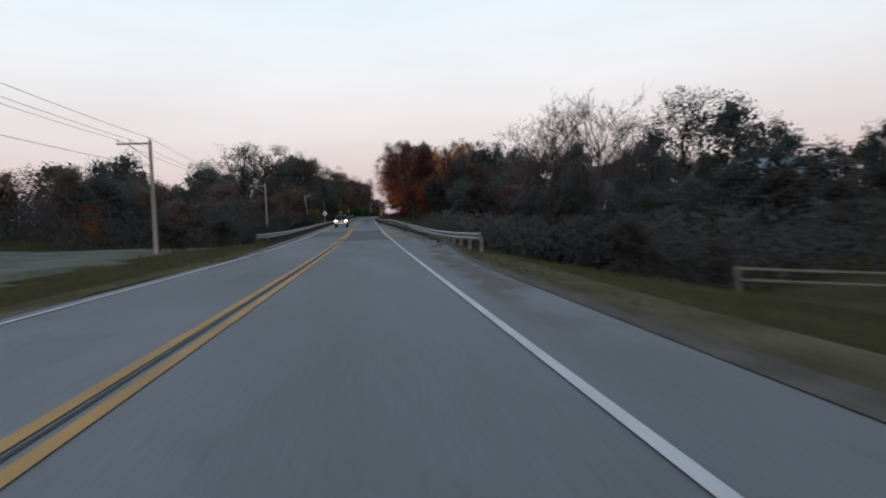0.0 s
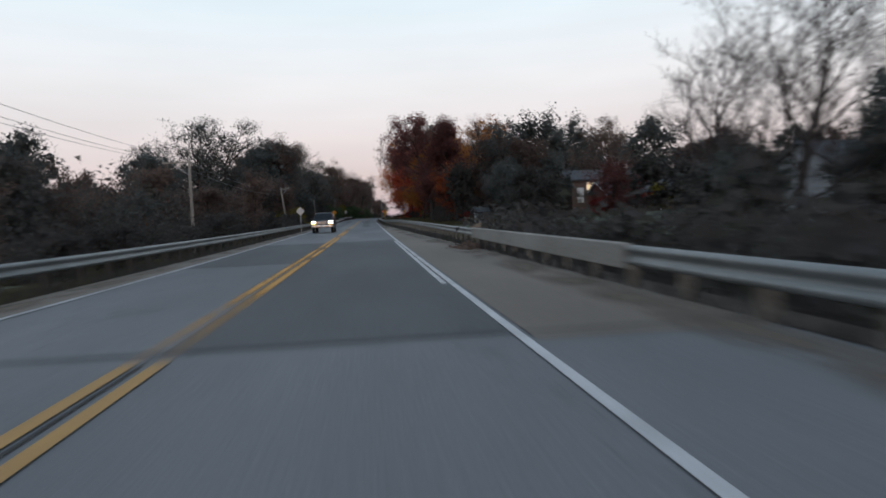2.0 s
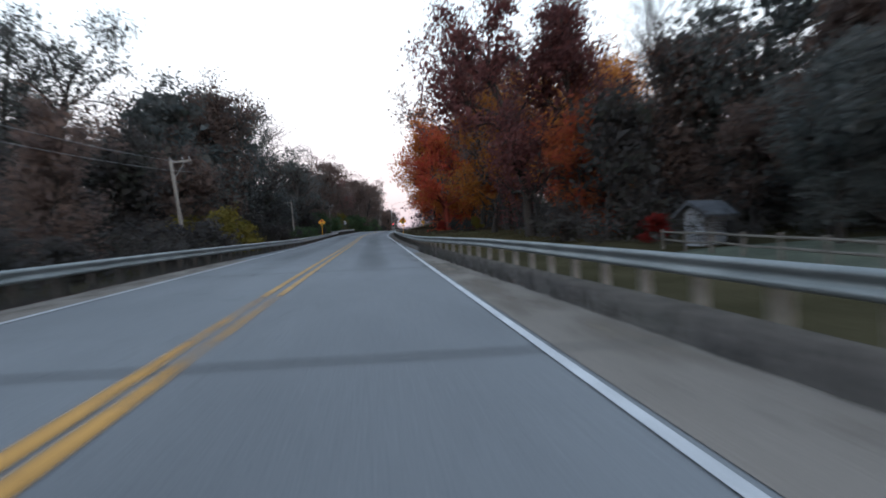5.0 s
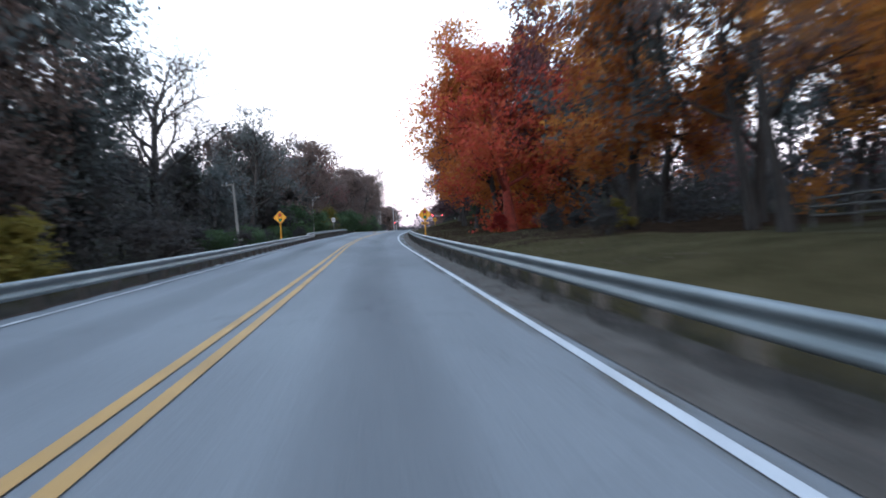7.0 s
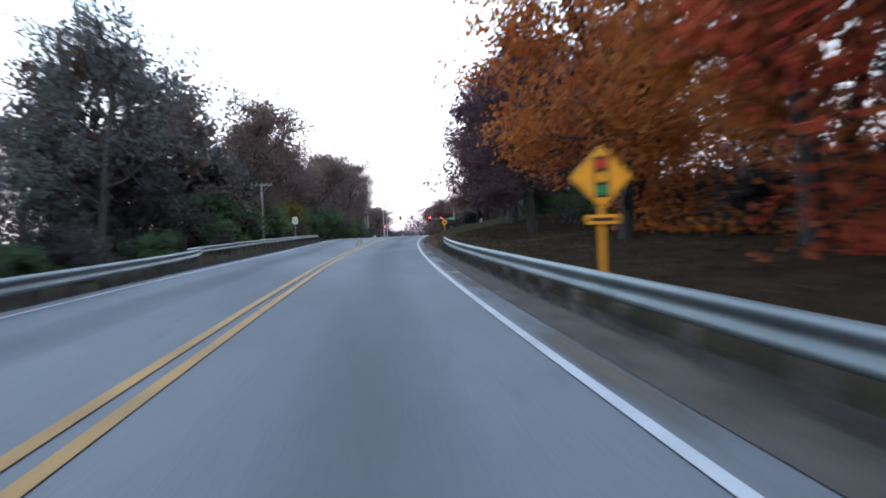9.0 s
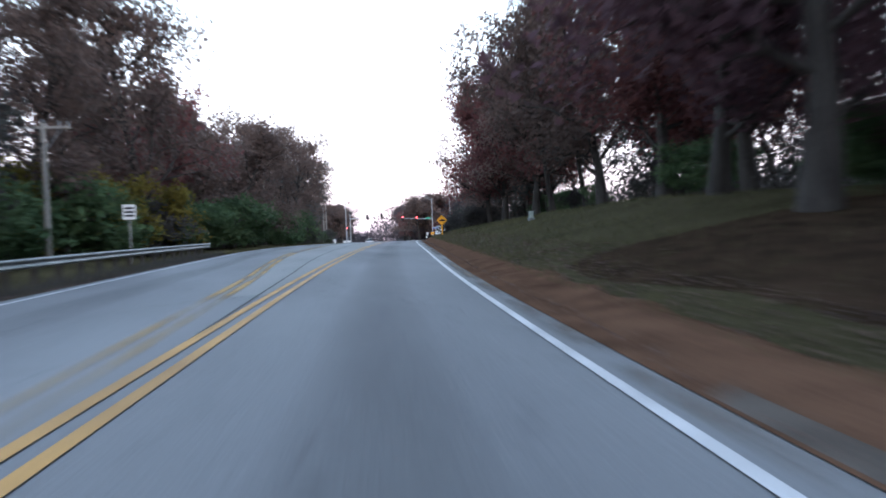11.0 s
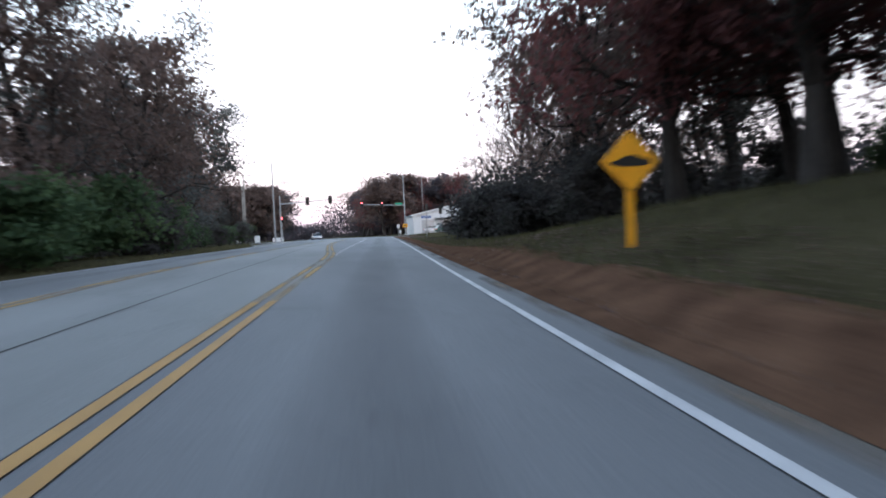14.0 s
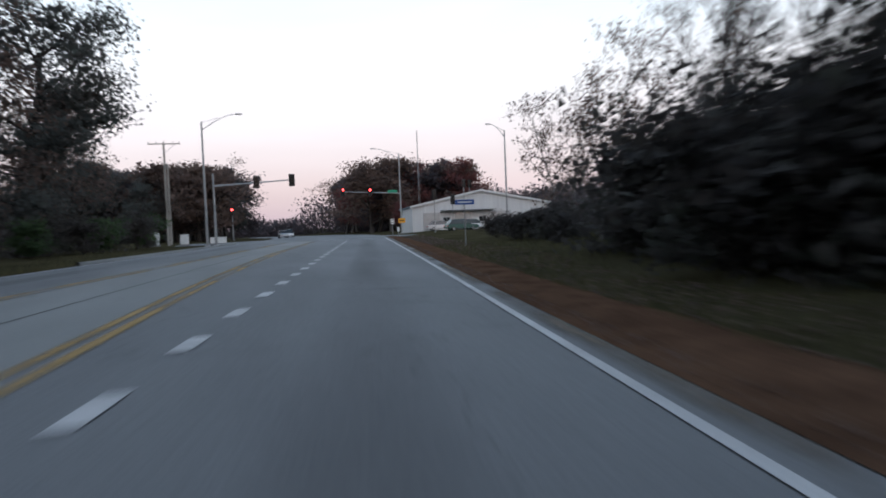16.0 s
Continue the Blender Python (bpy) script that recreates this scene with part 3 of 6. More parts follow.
def pasture(side, v0, v1, y0, y1, label, material=None, name="pasture", category="field"):
    pv, pf = [], []
    ys, vs = np.arange(y0, y1 + 0.1, 2.5), np.linspace(v0, v1, 18)
    for j, y in enumerate(ys):
        for k, v in enumerate(vs):
            w = v + min(1.2, (v1 - v0) * 0.22) * noise.noise((y * 0.15, 0, side)) * (k in (0, 17))
            x = float(road_x(y)) + (float(right_edge(y)) + w if side > 0 else float(left_edge(y)) - w)
            pv.append((x, y, ground_z(x, y) + ((0.13 if not material else 0.07) if 0 < k < 17 and 0 < j < len(ys) - 1 else -0.05)))
            if j and k:
                a = (j - 1) * 18 + k - 1
                pf.append((a, a + 1, a + 19, a + 18))
    tagged(raw(name, pv, pf, material or M_PASTURE), label, category, kind="structure")


pasture(-1, 6.5, 62, -60, 76, "frost-pale grass field beside the road")
pasture(1, 1.6, 22, 176, 262, "brown leaf litter under the maples, tree shade in its colour", M_SHADELITTER, "leaf_litter", "verge")
M_VERGEGRASS = surface("olive_verge_grass", (0.040, 0.034, 0.017), (0.085, 0.068, 0.036), 0.5, 0.95, 0, 0.9, 9.0, spec=0.0)
pasture(1, 1.0, 10.5, 140, 186, "olive green grass verge behind the guardrail", M_VERGEGRASS, "grass_verge", "verge")
M_DRYVERGE = surface("dry_sandy_grass", (0.075, 0.066, 0.042), (0.165, 0.142, 0.098), 0.7, 0.95, 0, 0.9, 8.0, spec=0.0)
pasture(1, 0.1, 1.9, -8, 31, "dry sandy grass along the pavement edge", M_DRYVERGE, "grass_verge", "verge")
pasture(-1, 0.1, 1.3, -20, 46, "dry sandy grass along the pavement edge", M_DRYVERGE, "grass_verge", "verge")
pasture(1, 8.5, 75, 84, 138, "pale green frosted pasture behind the guardrail")

# fallen leaves and grass blades
gr = np.random.default_rng(11)


def scatter_blades(name, spans, material, size, label, flat=False):
    verts, faces = [], []
    for side, v0, v1, y0, y1, count in spans:
        for _ in range(count):
            y = gr.uniform(y0, y1)
            v = v0 + (v1 - v0) * gr.random() ** 1.5
            x = float(road_x(y)) + (float(right_edge(y)) + v if side > 0 else float(left_edge(y)) - v)
            z = ground_z(x, y)
            a = gr.uniform(0, 6.28)
            s = size * gr.uniform(0.6, 1.5)
            k = len(verts)
            dx, dy = math.cos(a) * s, math.sin(a) * s
            if flat:
                verts += [(x - dx, y - dy, z + 0.05), (x + dy * 0.6, y - dx * 0.6, z + 0.055 + s * 0.25), (x + dx, y + dy, z + 0.05), (x - dy * 0.6, y + dx * 0.6, z + 0.05 + s * 0.2)]
                faces.append((k, k + 1, k + 2, k + 3))
            else:
                w = 0.016
                verts += [(x - dy / s * w, y + dx / s * w, z - 0.02), (x + dy / s * w, y - dx / s * w, z - 0.02), (x + dx * 0.5, y + dy * 0.5, z + s * gr.uniform(0.7, 1.2))]
                faces.append((k, k + 1, k + 2))
    return tagged(raw(name, verts, faces, material), label, "grass" if not flat else "leaves", kind="stuff")


scatter_blades("grass", [(1, 0.2, 7, 0, 34, 9000), (-1, 0.2, 9, 0, 60, 14000), (1, 0.9, 9, 140, 262, 15000), (1, 1.0, 13, 262, 380, 27000), (-1, 0.4, 7, 262, 400, 10000)],
               M_GRASSBLADE, 0.17, "dry autumn grass on the verges")
scatter_blades("weeds", [(1, -0.1, 0.9, 40, 140, 6000), (-1, 0.0, 1.3, 50, 140, 5000), (1, 0.5, 1.6, 140, 238, 5000), (-1, 0.1, 1.6, 140, 290, 12000)],
               L_SCRUB, 0.30, "dark dead weeds under the guardrails")
scatter_blades("fallen_leaves", [(1, 0.0, 3.6, 240, 420, 19000), (1, 0.6, 6, 165, 245, 3500), (1, 0.0, 1.1, 90, 240, 5000), (-1, 0.0, 1.0, 90, 290, 5000)], L_BROWN, 0.06, "brown fallen leaves beside the road", flat=True)


# ---- trees ----
def grow(rng, height, spread, counts, trunk_r=None, low=0.28, rise=0.10, fan=1.0, wild=1.0):
    """Branch axes of a tree: lists of (points, radii, level)."""
    axes = []
    trunk_r = trunk_r or height * 0.019

    def branch(p, d, length, r, level):
        n = 5 if level == 0 else 4 if level == 1 else 3 if level == 2 else 2 if level == 3 else 1
        pts, rad, q, dd = [p.copy()], [r], p.copy(), d.copy()
        for i in range(n):
            wob = (0.10, 0.24, 0.32, 0.40, 0.45)[min(level, 4)] * wild
            dd = dd + np.array([rng.normal(0, wob), rng.normal(0, wob), rng.normal(rise if level else 0.05, wob * 0.6)])
            dd /= np.linalg.norm(dd)
            q = q + dd * length / n
            pts.append(q.copy())
            rad.append(r * (1 - (0.62 if level == 0 else 0.75) * (i + 1) / n))
        axes.append((pts, rad, level))
        if level >= len(counts):
            return
        c = counts[level]
        turn = rng.uniform(0, 6.28)
        for k in range(c):
            s = low + (1 - low) * (k + rng.uniform(0.2, 0.9)) / c if level == 0 else rng.uniform(0.25, 1.0)
            i = min(int(s * n), n - 1)
            f = s * n - i
            base = pts[i] * (1 - f) + pts[i + 1] * f
            ax = pts[i + 1] - pts[i]
            ax /= np.linalg.norm(ax)
            turn += 2.4 + rng.normal(0, 0.4)
            side = cross3(ax, (math.cos(turn), math.sin(turn), 0.13))
            side /= np.linalg.norm(side) + 1e-9
            ang = rng.uniform(0.65, 1.15) if level == 0 else rng.uniform(0.45, 0.95)
            ang *= fan * (1.25 - 0.6 * s if level == 0 else 1)
            nd = ax * math.cos(ang) + side * math.sin(ang)
            if level == 0:
                ll = spread * (1.0 - 0.45 * abs(s - 0.5) * 1.4) * rng.uniform(0.8, 1.15)
            else:
                ll = length * rng.uniform(0.42, 0.66)
            branch(base, nd, ll, max(0.011, r * (0.5 if level == 0 else 0.55) * (1 - 0.35 * s)), level + 1)

    branch(np.zeros(3), np.array([rng.normal(0, 0.05), rng.normal(0, 0.05), 1.0]), height * 0.86, trunk_r, 0)
    return axes


def cross3(a, b):
    return np.array((a[1] * b[2] - a[2] * b[1], a[2] * b[0] - a[0] * b[2], a[0] * b[1] - a[1] * b[0]))


def tubes(axes, deepest=9, first=0):
    verts, faces = [], []
    for pts, rad, level in axes:
        if not first <= level <= deepest:
            continue
        sides = 7 if level == 0 else 5 if level == 1 else 3
        base = len(verts)
        for i, (p, r) in enumerate(zip(pts, rad)):
            d = pts[min(i + 1, len(pts) - 1)] - pts[max(i - 1, 0)]
            d = d / (np.linalg.norm(d) + 1e-9)
            a = cross3(d, (0.31, 0.95, 0.1) if abs(d[1]) < 0.9 else (1, 0, 0))
            a /= np.linalg.norm(a)
            b = cross3(d, a)
            if level == 0 and i == 0:
                r = r * 1.5
                p = p - np.array([0, 0, 0.4])
            for k in range(sides):
                t = 6.2832 * k / sides
                verts.append(tuple(p + (a * math.cos(t) + b * math.sin(t)) * r))
        for i in range(len(pts) - 1):
            for k in range(sides):
                q = base + i * sides
                faces.append((q + k, q + (k + 1) % sides, q + sides + (k + 1) % sides, q + sides + k))
    return verts, faces


def clump(rng, n):
    """Points inside a unit ball, denser towards its middle."""
    d = rng.normal(0, 1, (n, 3))
    return d / np.linalg.norm(d, axis=1)[:, None] * rng.random((n, 1)) ** 0.55


def blades(rng, c, size, simple):
    """One leaf blade at each point, turned at random."""
    count = len(c)
    a = rng.normal(0, 1, (count, 3))
    a /= np.linalg.norm(a, axis=1)[:, None]
    b = np.cross(a, rng.normal(0, 1, (count, 3)))
    b /= np.linalg.norm(b, axis=1)[:, None]
    s = size * rng.uniform(0.6, 1.35, (count, 1))
    if simple:
        a, b = a * s * 1.15, b * s * 0.95
        return np.stack([c - a, c + b, c + a * 0.8 - b * 0.45], 1)
    a, b = a * s, b * s * 0.62
    return np.stack([c - a, c + b * 0.9 - a * 0.1, c + a, c - b * 0.9 - a * 0.1], 1)


def leaves(rng, axes, count, size, first=2, puff=0.55, simple=False, body=0.0):
    """Small leaf blades in clumps round the outer branches; body: the share of large sprays that fill the crown's inside."""
    spots = []
    for pts, rad, level in axes:
        if level >= first:
            for i in range(1, len(pts)):
                spots.append(pts[i])
                spots.append((pts[i] + pts[i - 1]) / 2)
    spots = np.array(spots)
    mid, sd = spots.mean(axis=0), spots.std(axis=0) + 1e-6
    depth = np.linalg.norm((spots - mid) / sd, axis=1)
    weight = (rng.random(len(spots)) ** 1.3 + 0.05) * (0.5 + depth if body else 1.0)
    c = spots[rng.choice(len(spots), count, p=weight / weight.sum())] + clump(rng, count) * puff * [1.75, 1.75, 1.25]
    shapes = [blades(rng, c[c[:, 2] > 0.15], size, simple)]
    if body:
        inner = spots[depth < 1.75]
        n = int(count * body * (1.0 if size > 0.155 else 1.7))
        c = inner[rng.integers(0, len(inner), n)] + clump(rng, n) * puff * [1.4, 1.4, 1.0]
        shapes.append(blades(rng, c[c[:, 2] > 0.3], size * (2.4 if size > 0.155 else 1.7), simple))
    verts = np.concatenate(shapes)
    k = verts.shape[1]
    return verts.reshape(-1, 3).tolist(), np.arange(len(verts) * k).reshape(-1, k).tolist()


TREE_MESHES = {}


def tree_kind(key, seed, height, spread, counts, bark, leaf, count, size, first=2, puff=0.55, low=0.28, trunk_r=None, simple=True, deepest=2, rise=0.10, fan=1.0, body=0.0, wild=1.0):
    rng = np.random.default_rng(seed)
    axes = grow(rng, height, spread, counts, low=low, trunk_r=trunk_r, rise=rise, fan=fan, wild=wild)
    tm = mesh_of("trunk", *tubes(axes, deepest if count else 1), bark)
    for f in tm.polygons:
        f.use_smooth = True
    lm = mesh_of("crown", *leaves(rng, axes, count, size, first, puff, simple, body), leaf) if count else mesh_of("branches", *tubes(axes, 9, 2), bark)
    tops = np.array([v.co.z for v in lm.vertices])
    TREE_MESHES.setdefault(key, []).append((float(np.percentile(tops, 99.3)), tm, lm))


FULL = (11, 6, 4)
for s in range(2):
    tree_kind("bare_fine", 180 + s, 13, 5.4, (13, 6, 5, 4, 2), M_TWIG, None, 0, 0, low=0.16, trunk_r=0.19, rise=0.15, fan=0.72, wild=0.55)
    tree_kind("open_near", 185 + s, 17, 5.8, (12, 6, 5), M_BARK, L_BROWN, 7800, 0.125, low=0.2, puff=0.42, body=0.04, trunk_r=0.21)
    tree_kind("open_dark", 188 + s, 16, 5.4, (12, 6, 5), M_BARK, L_DARK, 8200, 0.12, low=0.2, puff=0.42, body=0.06, trunk_r=0.20)
    tree_kind("hazy", 190 + s, 16, 5.6, FULL, M_PALEBARK, L_HAZE, 4200, 0.24, low=0.10, deepest=1, puff=0.95, body=0.22)
for s in range(3):
    tree_kind("dark", 10 + s, 14, 6.6, FULL, M_BARK, L_DARK, 4700, 0.19, low=0.12, deepest=1, puff=0.88, body=0.2)
    tree_kind("brown", 20 + s, 15, 6.6, FULL, M_BARK, L_BROWN, 4700, 0.19, low=0.12, deepest=1, puff=0.88, body=0.2)
    tree_kind("low", 30 + s, 7, 3.4, (10, 5, 3), M_BARK, L_SCRUB, 2400, 0.16, low=0.08, deepest=1, body=0.18, puff=0.7)
for s in range(2):
    tree_kind("russet", 40 + s, 16, 6.6, FULL, M_BARK, L_RUSSET, 5200, 0.19, low=0.12, deepest=1, puff=0.88, body=0.2)
    tree_kind("sparse", 50 + s, 15, 5.2, (11, 6, 5, 2), M_BARK, L_DARK, 5600, 0.115, first=3, puff=0.5, deepest=3, body=0.05)
    tree_kind("bare", 60 + s, 13, 5.0, (9, 6, 4, 4), M_PALEBARK, None, 0, 0, low=0.22, trunk_r=0.17)
    tree_kind("orange_near", 80 + s, 16, 6.2, (13, 7, 5), M_BARK, L_ORANGE, 12500, 0.15, low=0.06, puff=0.7, body=0.05)
    tree_kind("gold_near", 86 + s, 16, 5.8, (12, 6, 5), M_BARK, L_GOLD, 7000, 0.14, low=0.12, puff=0.5, body=0.02)
    tree_kind("russet_near", 90 + s, 18, 6.0, (13, 7, 5), M_BARK, L_RUSSET, 13000, 0.14, low=0.12, puff=0.75, body=0.09)
    tree_kind("brown_near", 95 + s, 18, 6.0, (16, 7, 4), M_BARK, L_BROWN, 12000, 0.14, low=0.12, puff=0.75, body=0.09)
    tree_kind("dark_near", 100 + s, 18, 5.8, (17, 7, 4), M_BARK, L_DARK, 12000, 0.14, low=0.12, puff=0.75, body=0.10)
    tree_kind("thin", 110 + s, 10, 2.6, (10, 5, 4), M_PALEBARK, L_BROWN, 1100, 0.10, first=2, puff=0.3, trunk_r=0.08, low=0.2, deepest=9)
    tree_kind("purple_near", 120 + s, 15, 5.4, (12, 7, 5), M_BARK, L_PURPLE, 11500, 0.14, low=0.10, puff=0.65, body=0.09)
    tree_kind("maple_red", 124 + s, 16, 6.4, (14, 7, 5), M_BARK, L_MAPLE, 13500, 0.15, low=0.06, puff=0.75, body=0.08)
for s in range(2):
    tree_kind("wispy", 126 + s, 15, 4.6, (14, 6, 5, 4), M_TWIG, L_BROWN, 1500, 0.095, first=3, puff=0.32, low=0.1, trunk_r=0.14, deepest=9, rise=0.2, fan=0.8, wild=0.7)
tree_kind("gnarled", 130, 17, 7.5, (12, 7, 5, 5), M_BARK, L_BROWN, 900, 0.12, first=3, trunk_r=0.40, low=0.3, deepest=9)
tree_kind("snag", 131, 13, 2.6, (4, 2), M_PALEBARK, None, 0, 0, trunk_r=0.2, low=0.75)
tree_kind("ivied", 132, 15, 6.2, (13, 7, 5), M_RED_BARK, L_RED, 15000, 0.14, low=0.2, trunk_r=0.42, puff=0.7, deepest=2, body=0.04)
for s in range(2):
    tree_kind("bush_dark", 140 + s, 3, 1.7, (9, 5, 3), M_BARK, L_SCRUB, 1700, 0.11, first=1, puff=0.35, low=0.02, trunk_r=0.05, deepest=1, body=0.12)
    tree_kind("bush_green", 150 + s, 3, 1.8, (9, 5, 3), M_BARK, L_GREEN, 2100, 0.11, first=1, puff=0.38, low=0.02, trunk_r=0.05, deepest=1, body=0.12)
    tree_kind("bush_yellow", 160 + s, 3.4, 1.6, (9, 5, 3), M_BARK, L_YELLOW, 1900, 0.115, first=1, puff=0.35, low=0.02, trunk_r=0.05, deepest=1, body=0.1)
tree_kind("bush_twiggy", 170, 2.4, 1.5, (10, 6, 4), M_BARK, L_SCRUB, 500, 0.10, first=1, puff=0.3, low=0.02, trunk_r=0.03, deepest=2)
tree_kind("bush_red", 172, 3, 1.7, (9, 5, 3), M_BARK, L_CRIMSON, 1800, 0.12, first=1, puff=0.35, low=0.02, trunk_r=0.05, deepest=1, body=0.1)

TREE_WORDS = {
    "dark": ("tree", "dark olive-brown oak in late autumn leaf"), "brown": ("tree", "brown-leaved oak in the roadside wood"),
    "low": ("tree", "low dark scrubby tree in the hedgerow"), "russet": ("tree", "reddish-brown oak with a broad crown"),
    "sparse": ("tree", "tall half-bare oak with sparse leaves"), "bare": ("tree", "bare leafless tree with fine pale twigs"),
    "orange_near": ("tree", "orange maple in full autumn colour by the road"),
    "russet_near": ("tree", "tall russet oak on the grassy bank"), "brown_near": ("tree", "tall brown oak at the wood's edge"),
    "dark_near": ("tree", "tall dark oak with a dense crown"), "thin": ("tree", "thin young tree with few withered leaves"),
    "maple_red": ("tree", "broad red-brown maple in full autumn leaf"),
    "wispy": ("tree", "slender half-bare tree with thin withered foliage"),
    "purple_near": ("tree", "dark purple-brown tree at the wood's edge"), "gnarled": ("tree", "gnarled nearly bare oak with crooked limbs"),
    "snag": ("tree", "dead pale tree trunk with broken top branches"), "ivied": ("tree", "red maple with a trunk covered in red creeper"),
    "gold_near": ("tree", "golden orange maple with thin airy foliage"), "bare_fine": ("tree", "bare leafless tree with a dense fan of fine twigs"), "open_near": ("tree", "tall brown oak with thin airy foliage"),
    "open_dark": ("tree", "tall dark oak with thin airy foliage"), "hazy": ("tree", "distant tree with haze tinted into its leaf colour"),
    "bush_dark": ("bush", "dark brown scrub bush beside the road"), "bush_green": ("bush", "green leafy bush at the wood's edge"),
    "bush_yellow": ("bush", "yellow-green autumn bush at the wood's edge"), "bush_twiggy": ("bush", "twiggy nearly leafless brown shrub by the road"),
    "bush_red": ("bush", "bright crimson autumn bush with dense leaves"),
}
tr = random.Random(3)


def plant(key, u, y, h, wide=1.0, pick=None, turn=None):
    kinds = TREE_MESHES[key]
    height, tm, lm = kinds[tr.randrange(len(kinds)) if pick is None else pick % len(kinds)]
    category, words = TREE_WORDS[key]
    s = h / height
    ob = new(category)
    p = place(u, y)
    ob.matrix_basis = Matrix.Translation(p) @ pose(0, 0, 0, 0, 0, tr.uniform(0, 360) if turn is None else turn) @ Matrix.Diagonal((s * wide, s * wide, s, 1))
    tagged(ob, words, category, {"tree": "roadside trees", "bush": "roadside bushes"}[category])
    attach(new("trunk" if category == "tree" else "stem", tm), ob)
    top = attach(new(lm.name.split(".")[0], lm), ob)
    if top.name.startswith("branches"):
        tagged(top, kind="stuff")
    return ob


def wood(keys, n, y0, y1, u0, u1, h0, h1, wide=1.0):
    """n trees spread evenly but unevenly over a stretch of the roadside."""
    for i in range(n):
        y = y0 + (y1 - y0) * (i + tr.uniform(0.1, 0.9)) / n
        plant(tr.choice(keys), tr.uniform(u0, u1), y, tr.uniform(h0, h1), wide * tr.uniform(0.9, 1.15))


# left of the road: beyond the field, then the wood behind the guardrail
wood(["dark", "brown", "dark", "sparse"], 9, 20, 80, -85, -58, 11, 13)
wood(["dark", "brown", "sparse"], 12, 80, 135, -52, -34, 9, 11)
wood(["low", "dark", "brown"], 11, 78, 140, -28, -17, 5.2, 7.5)
wood(["dark", "brown"], 6, 86, 136, -36, -27, 8, 9.5, 1.2)
plant("orange_near", -33, 86, 5.5, 1.1)
plant("russet", -47, 78, 7, 1.0)
plant("orange_near", -25, 118, 5.5)
plant("sparse", -23.5, 158, 19, 1.1, 0)
plant("sparse", -28, 163, 19.2, 1.1, 1)
plant("dark", -19.5, 172, 17.3, 1.2)
plant("brown", -23, 182, 17)
wood(["dark", "brown", "low"], 8, 138, 180, -24, -15, 8, 11)
wood(["dark", "sparse"], 6, 130, 190, -48, -32, 13, 16)
plant("dark_near", -19.5, 190, 18.5, 1.25)
plant("brown_near", -20.5, 178, 18, 1.1)
plant("dark_near", -27, 198, 16, 0.9)
plant("dark_near", -20.5, 195, 19, 1.1, 1)
plant("brown_near", -16.8, 188, 18, 1.0, 0)
plant("gnarled", -18.5, 210, 19.5, 1.3)
plant("snag", -17, 223, 12.5)
plant("sparse", -18.5, 243, 18, 1.1)
plant("sparse", -21.5, 250, 17.5, 1.0)
wood(["dark", "brown", "low", "low"], 16, 188, 285, -27, -17, 7.5, 10.5, 1.15)
wood(["dark", "brown"], 8, 200, 290, -50, -32, 12, 15)
plant("brown_near", -18.2, 298, 21.5, 1.0)
plant("russet", -23.5, 301, 17)
plant("brown", -22, 264, 16, 1.05)
plant("dark", -23, 275, 16.5, 1.05)
plant("brown", -22, 254, 15.5, 1.1)
plant("russet", -24, 311, 16)
plant("brown_near", -20.5, 286, 17, 1.0)
plant("brown", -24, 322, 15)
wood(["brown_near", "dark_near", "brown"], 7, 316, 352, -24.5, -20.5, 14, 16, 1.12)
plant("brown_near", -20.0, 352, 20.5, 1.15)
plant("brown_near", -20.6, 365, 20, 1.05)
plant("dark_near", -23.5, 376, 20.5, 1.1)
plant("bush_green", -16.8, 332, 3.6, 1.3)
plant("bush_green", -17.2, 336, 3.2, 1.3)
wood(["brown", "russet", "dark"], 9, 315, 400, -40, -27, 14, 17)
plant("brown_near", -28.5, 391, 19, 1.1)
plant("dark_near", -26.5, 402, 19.5, 1.25)
plant("brown_near", -27.5, 416, 16.5, 1.0)
wood(["hazy", "brown", "dark"], 13, 452, 530, -62, -32, 9.5, 13)
wood(["hazy", "dark", "brown"], 8, 455, 500, -48, -30, 12, 14.5, 1.3)
# right of the road
wood(["low"], 9, 34, 66, 13, 22, 2.8, 4, 1.3)
wood(["low"], 10, 26, 60, 22, 40, 3.2, 4.6, 1.3)
wood(["dark", "brown", "sparse"], 7, 66, 92, 30, 56, 8, 10.5)
plant("bare_fine", 18.3, 69, 13.4, 1.5, 0, 160)
plant("bare_fine", 21.3, 63, 13.8, 1.35, 1, 40)
plant("bare_fine", 26, 66, 11.5, 1.0, 0, 300)
plant("bare_fine", 20.5, 79, 12.8, 1.2, 1, 200)
plant("sparse", 33, 68, 14, 1.1)
plant("dark", 20.5, 66, 7.5, 1.0)
for uu, yy, hh in ((28.5, 57, 4.8), (30.5, 55, 5.6), (32.5, 54, 6.4), (36, 52, 6.2)):
    plant("dark", uu, yy, hh, 1.5)
plant("dark", 38, 66, 12)
wood(["low", "dark"], 6, 64, 74, 15, 25, 4.5, 6, 1.1)
wood(["low"], 4, 48, 55, 29, 38, 3.4, 4.2, 1.3)
wood(["dark", "brown", "sparse"], 7, 150, 200, 34, 60, 13, 16)
plant("russet_near", 10.9, 152, 16.8, 1.05, 0)
plant("gold_near", 9.9, 161, 12.5, 1.05, 1)
plant("russet_near", 14.2, 149, 16, 0.95, 1)
plant("dark", 21, 147, 14.5, 1.0)
plant("maple_red", 12.8, 147, 8.5, 0.9)
plant("bare_fine", 17.5, 147, 15.5, 0.9)
plant("bare", 20.5, 149, 15, 0.8)
plant("dark", 25.5, 143, 15.5, 0.95)
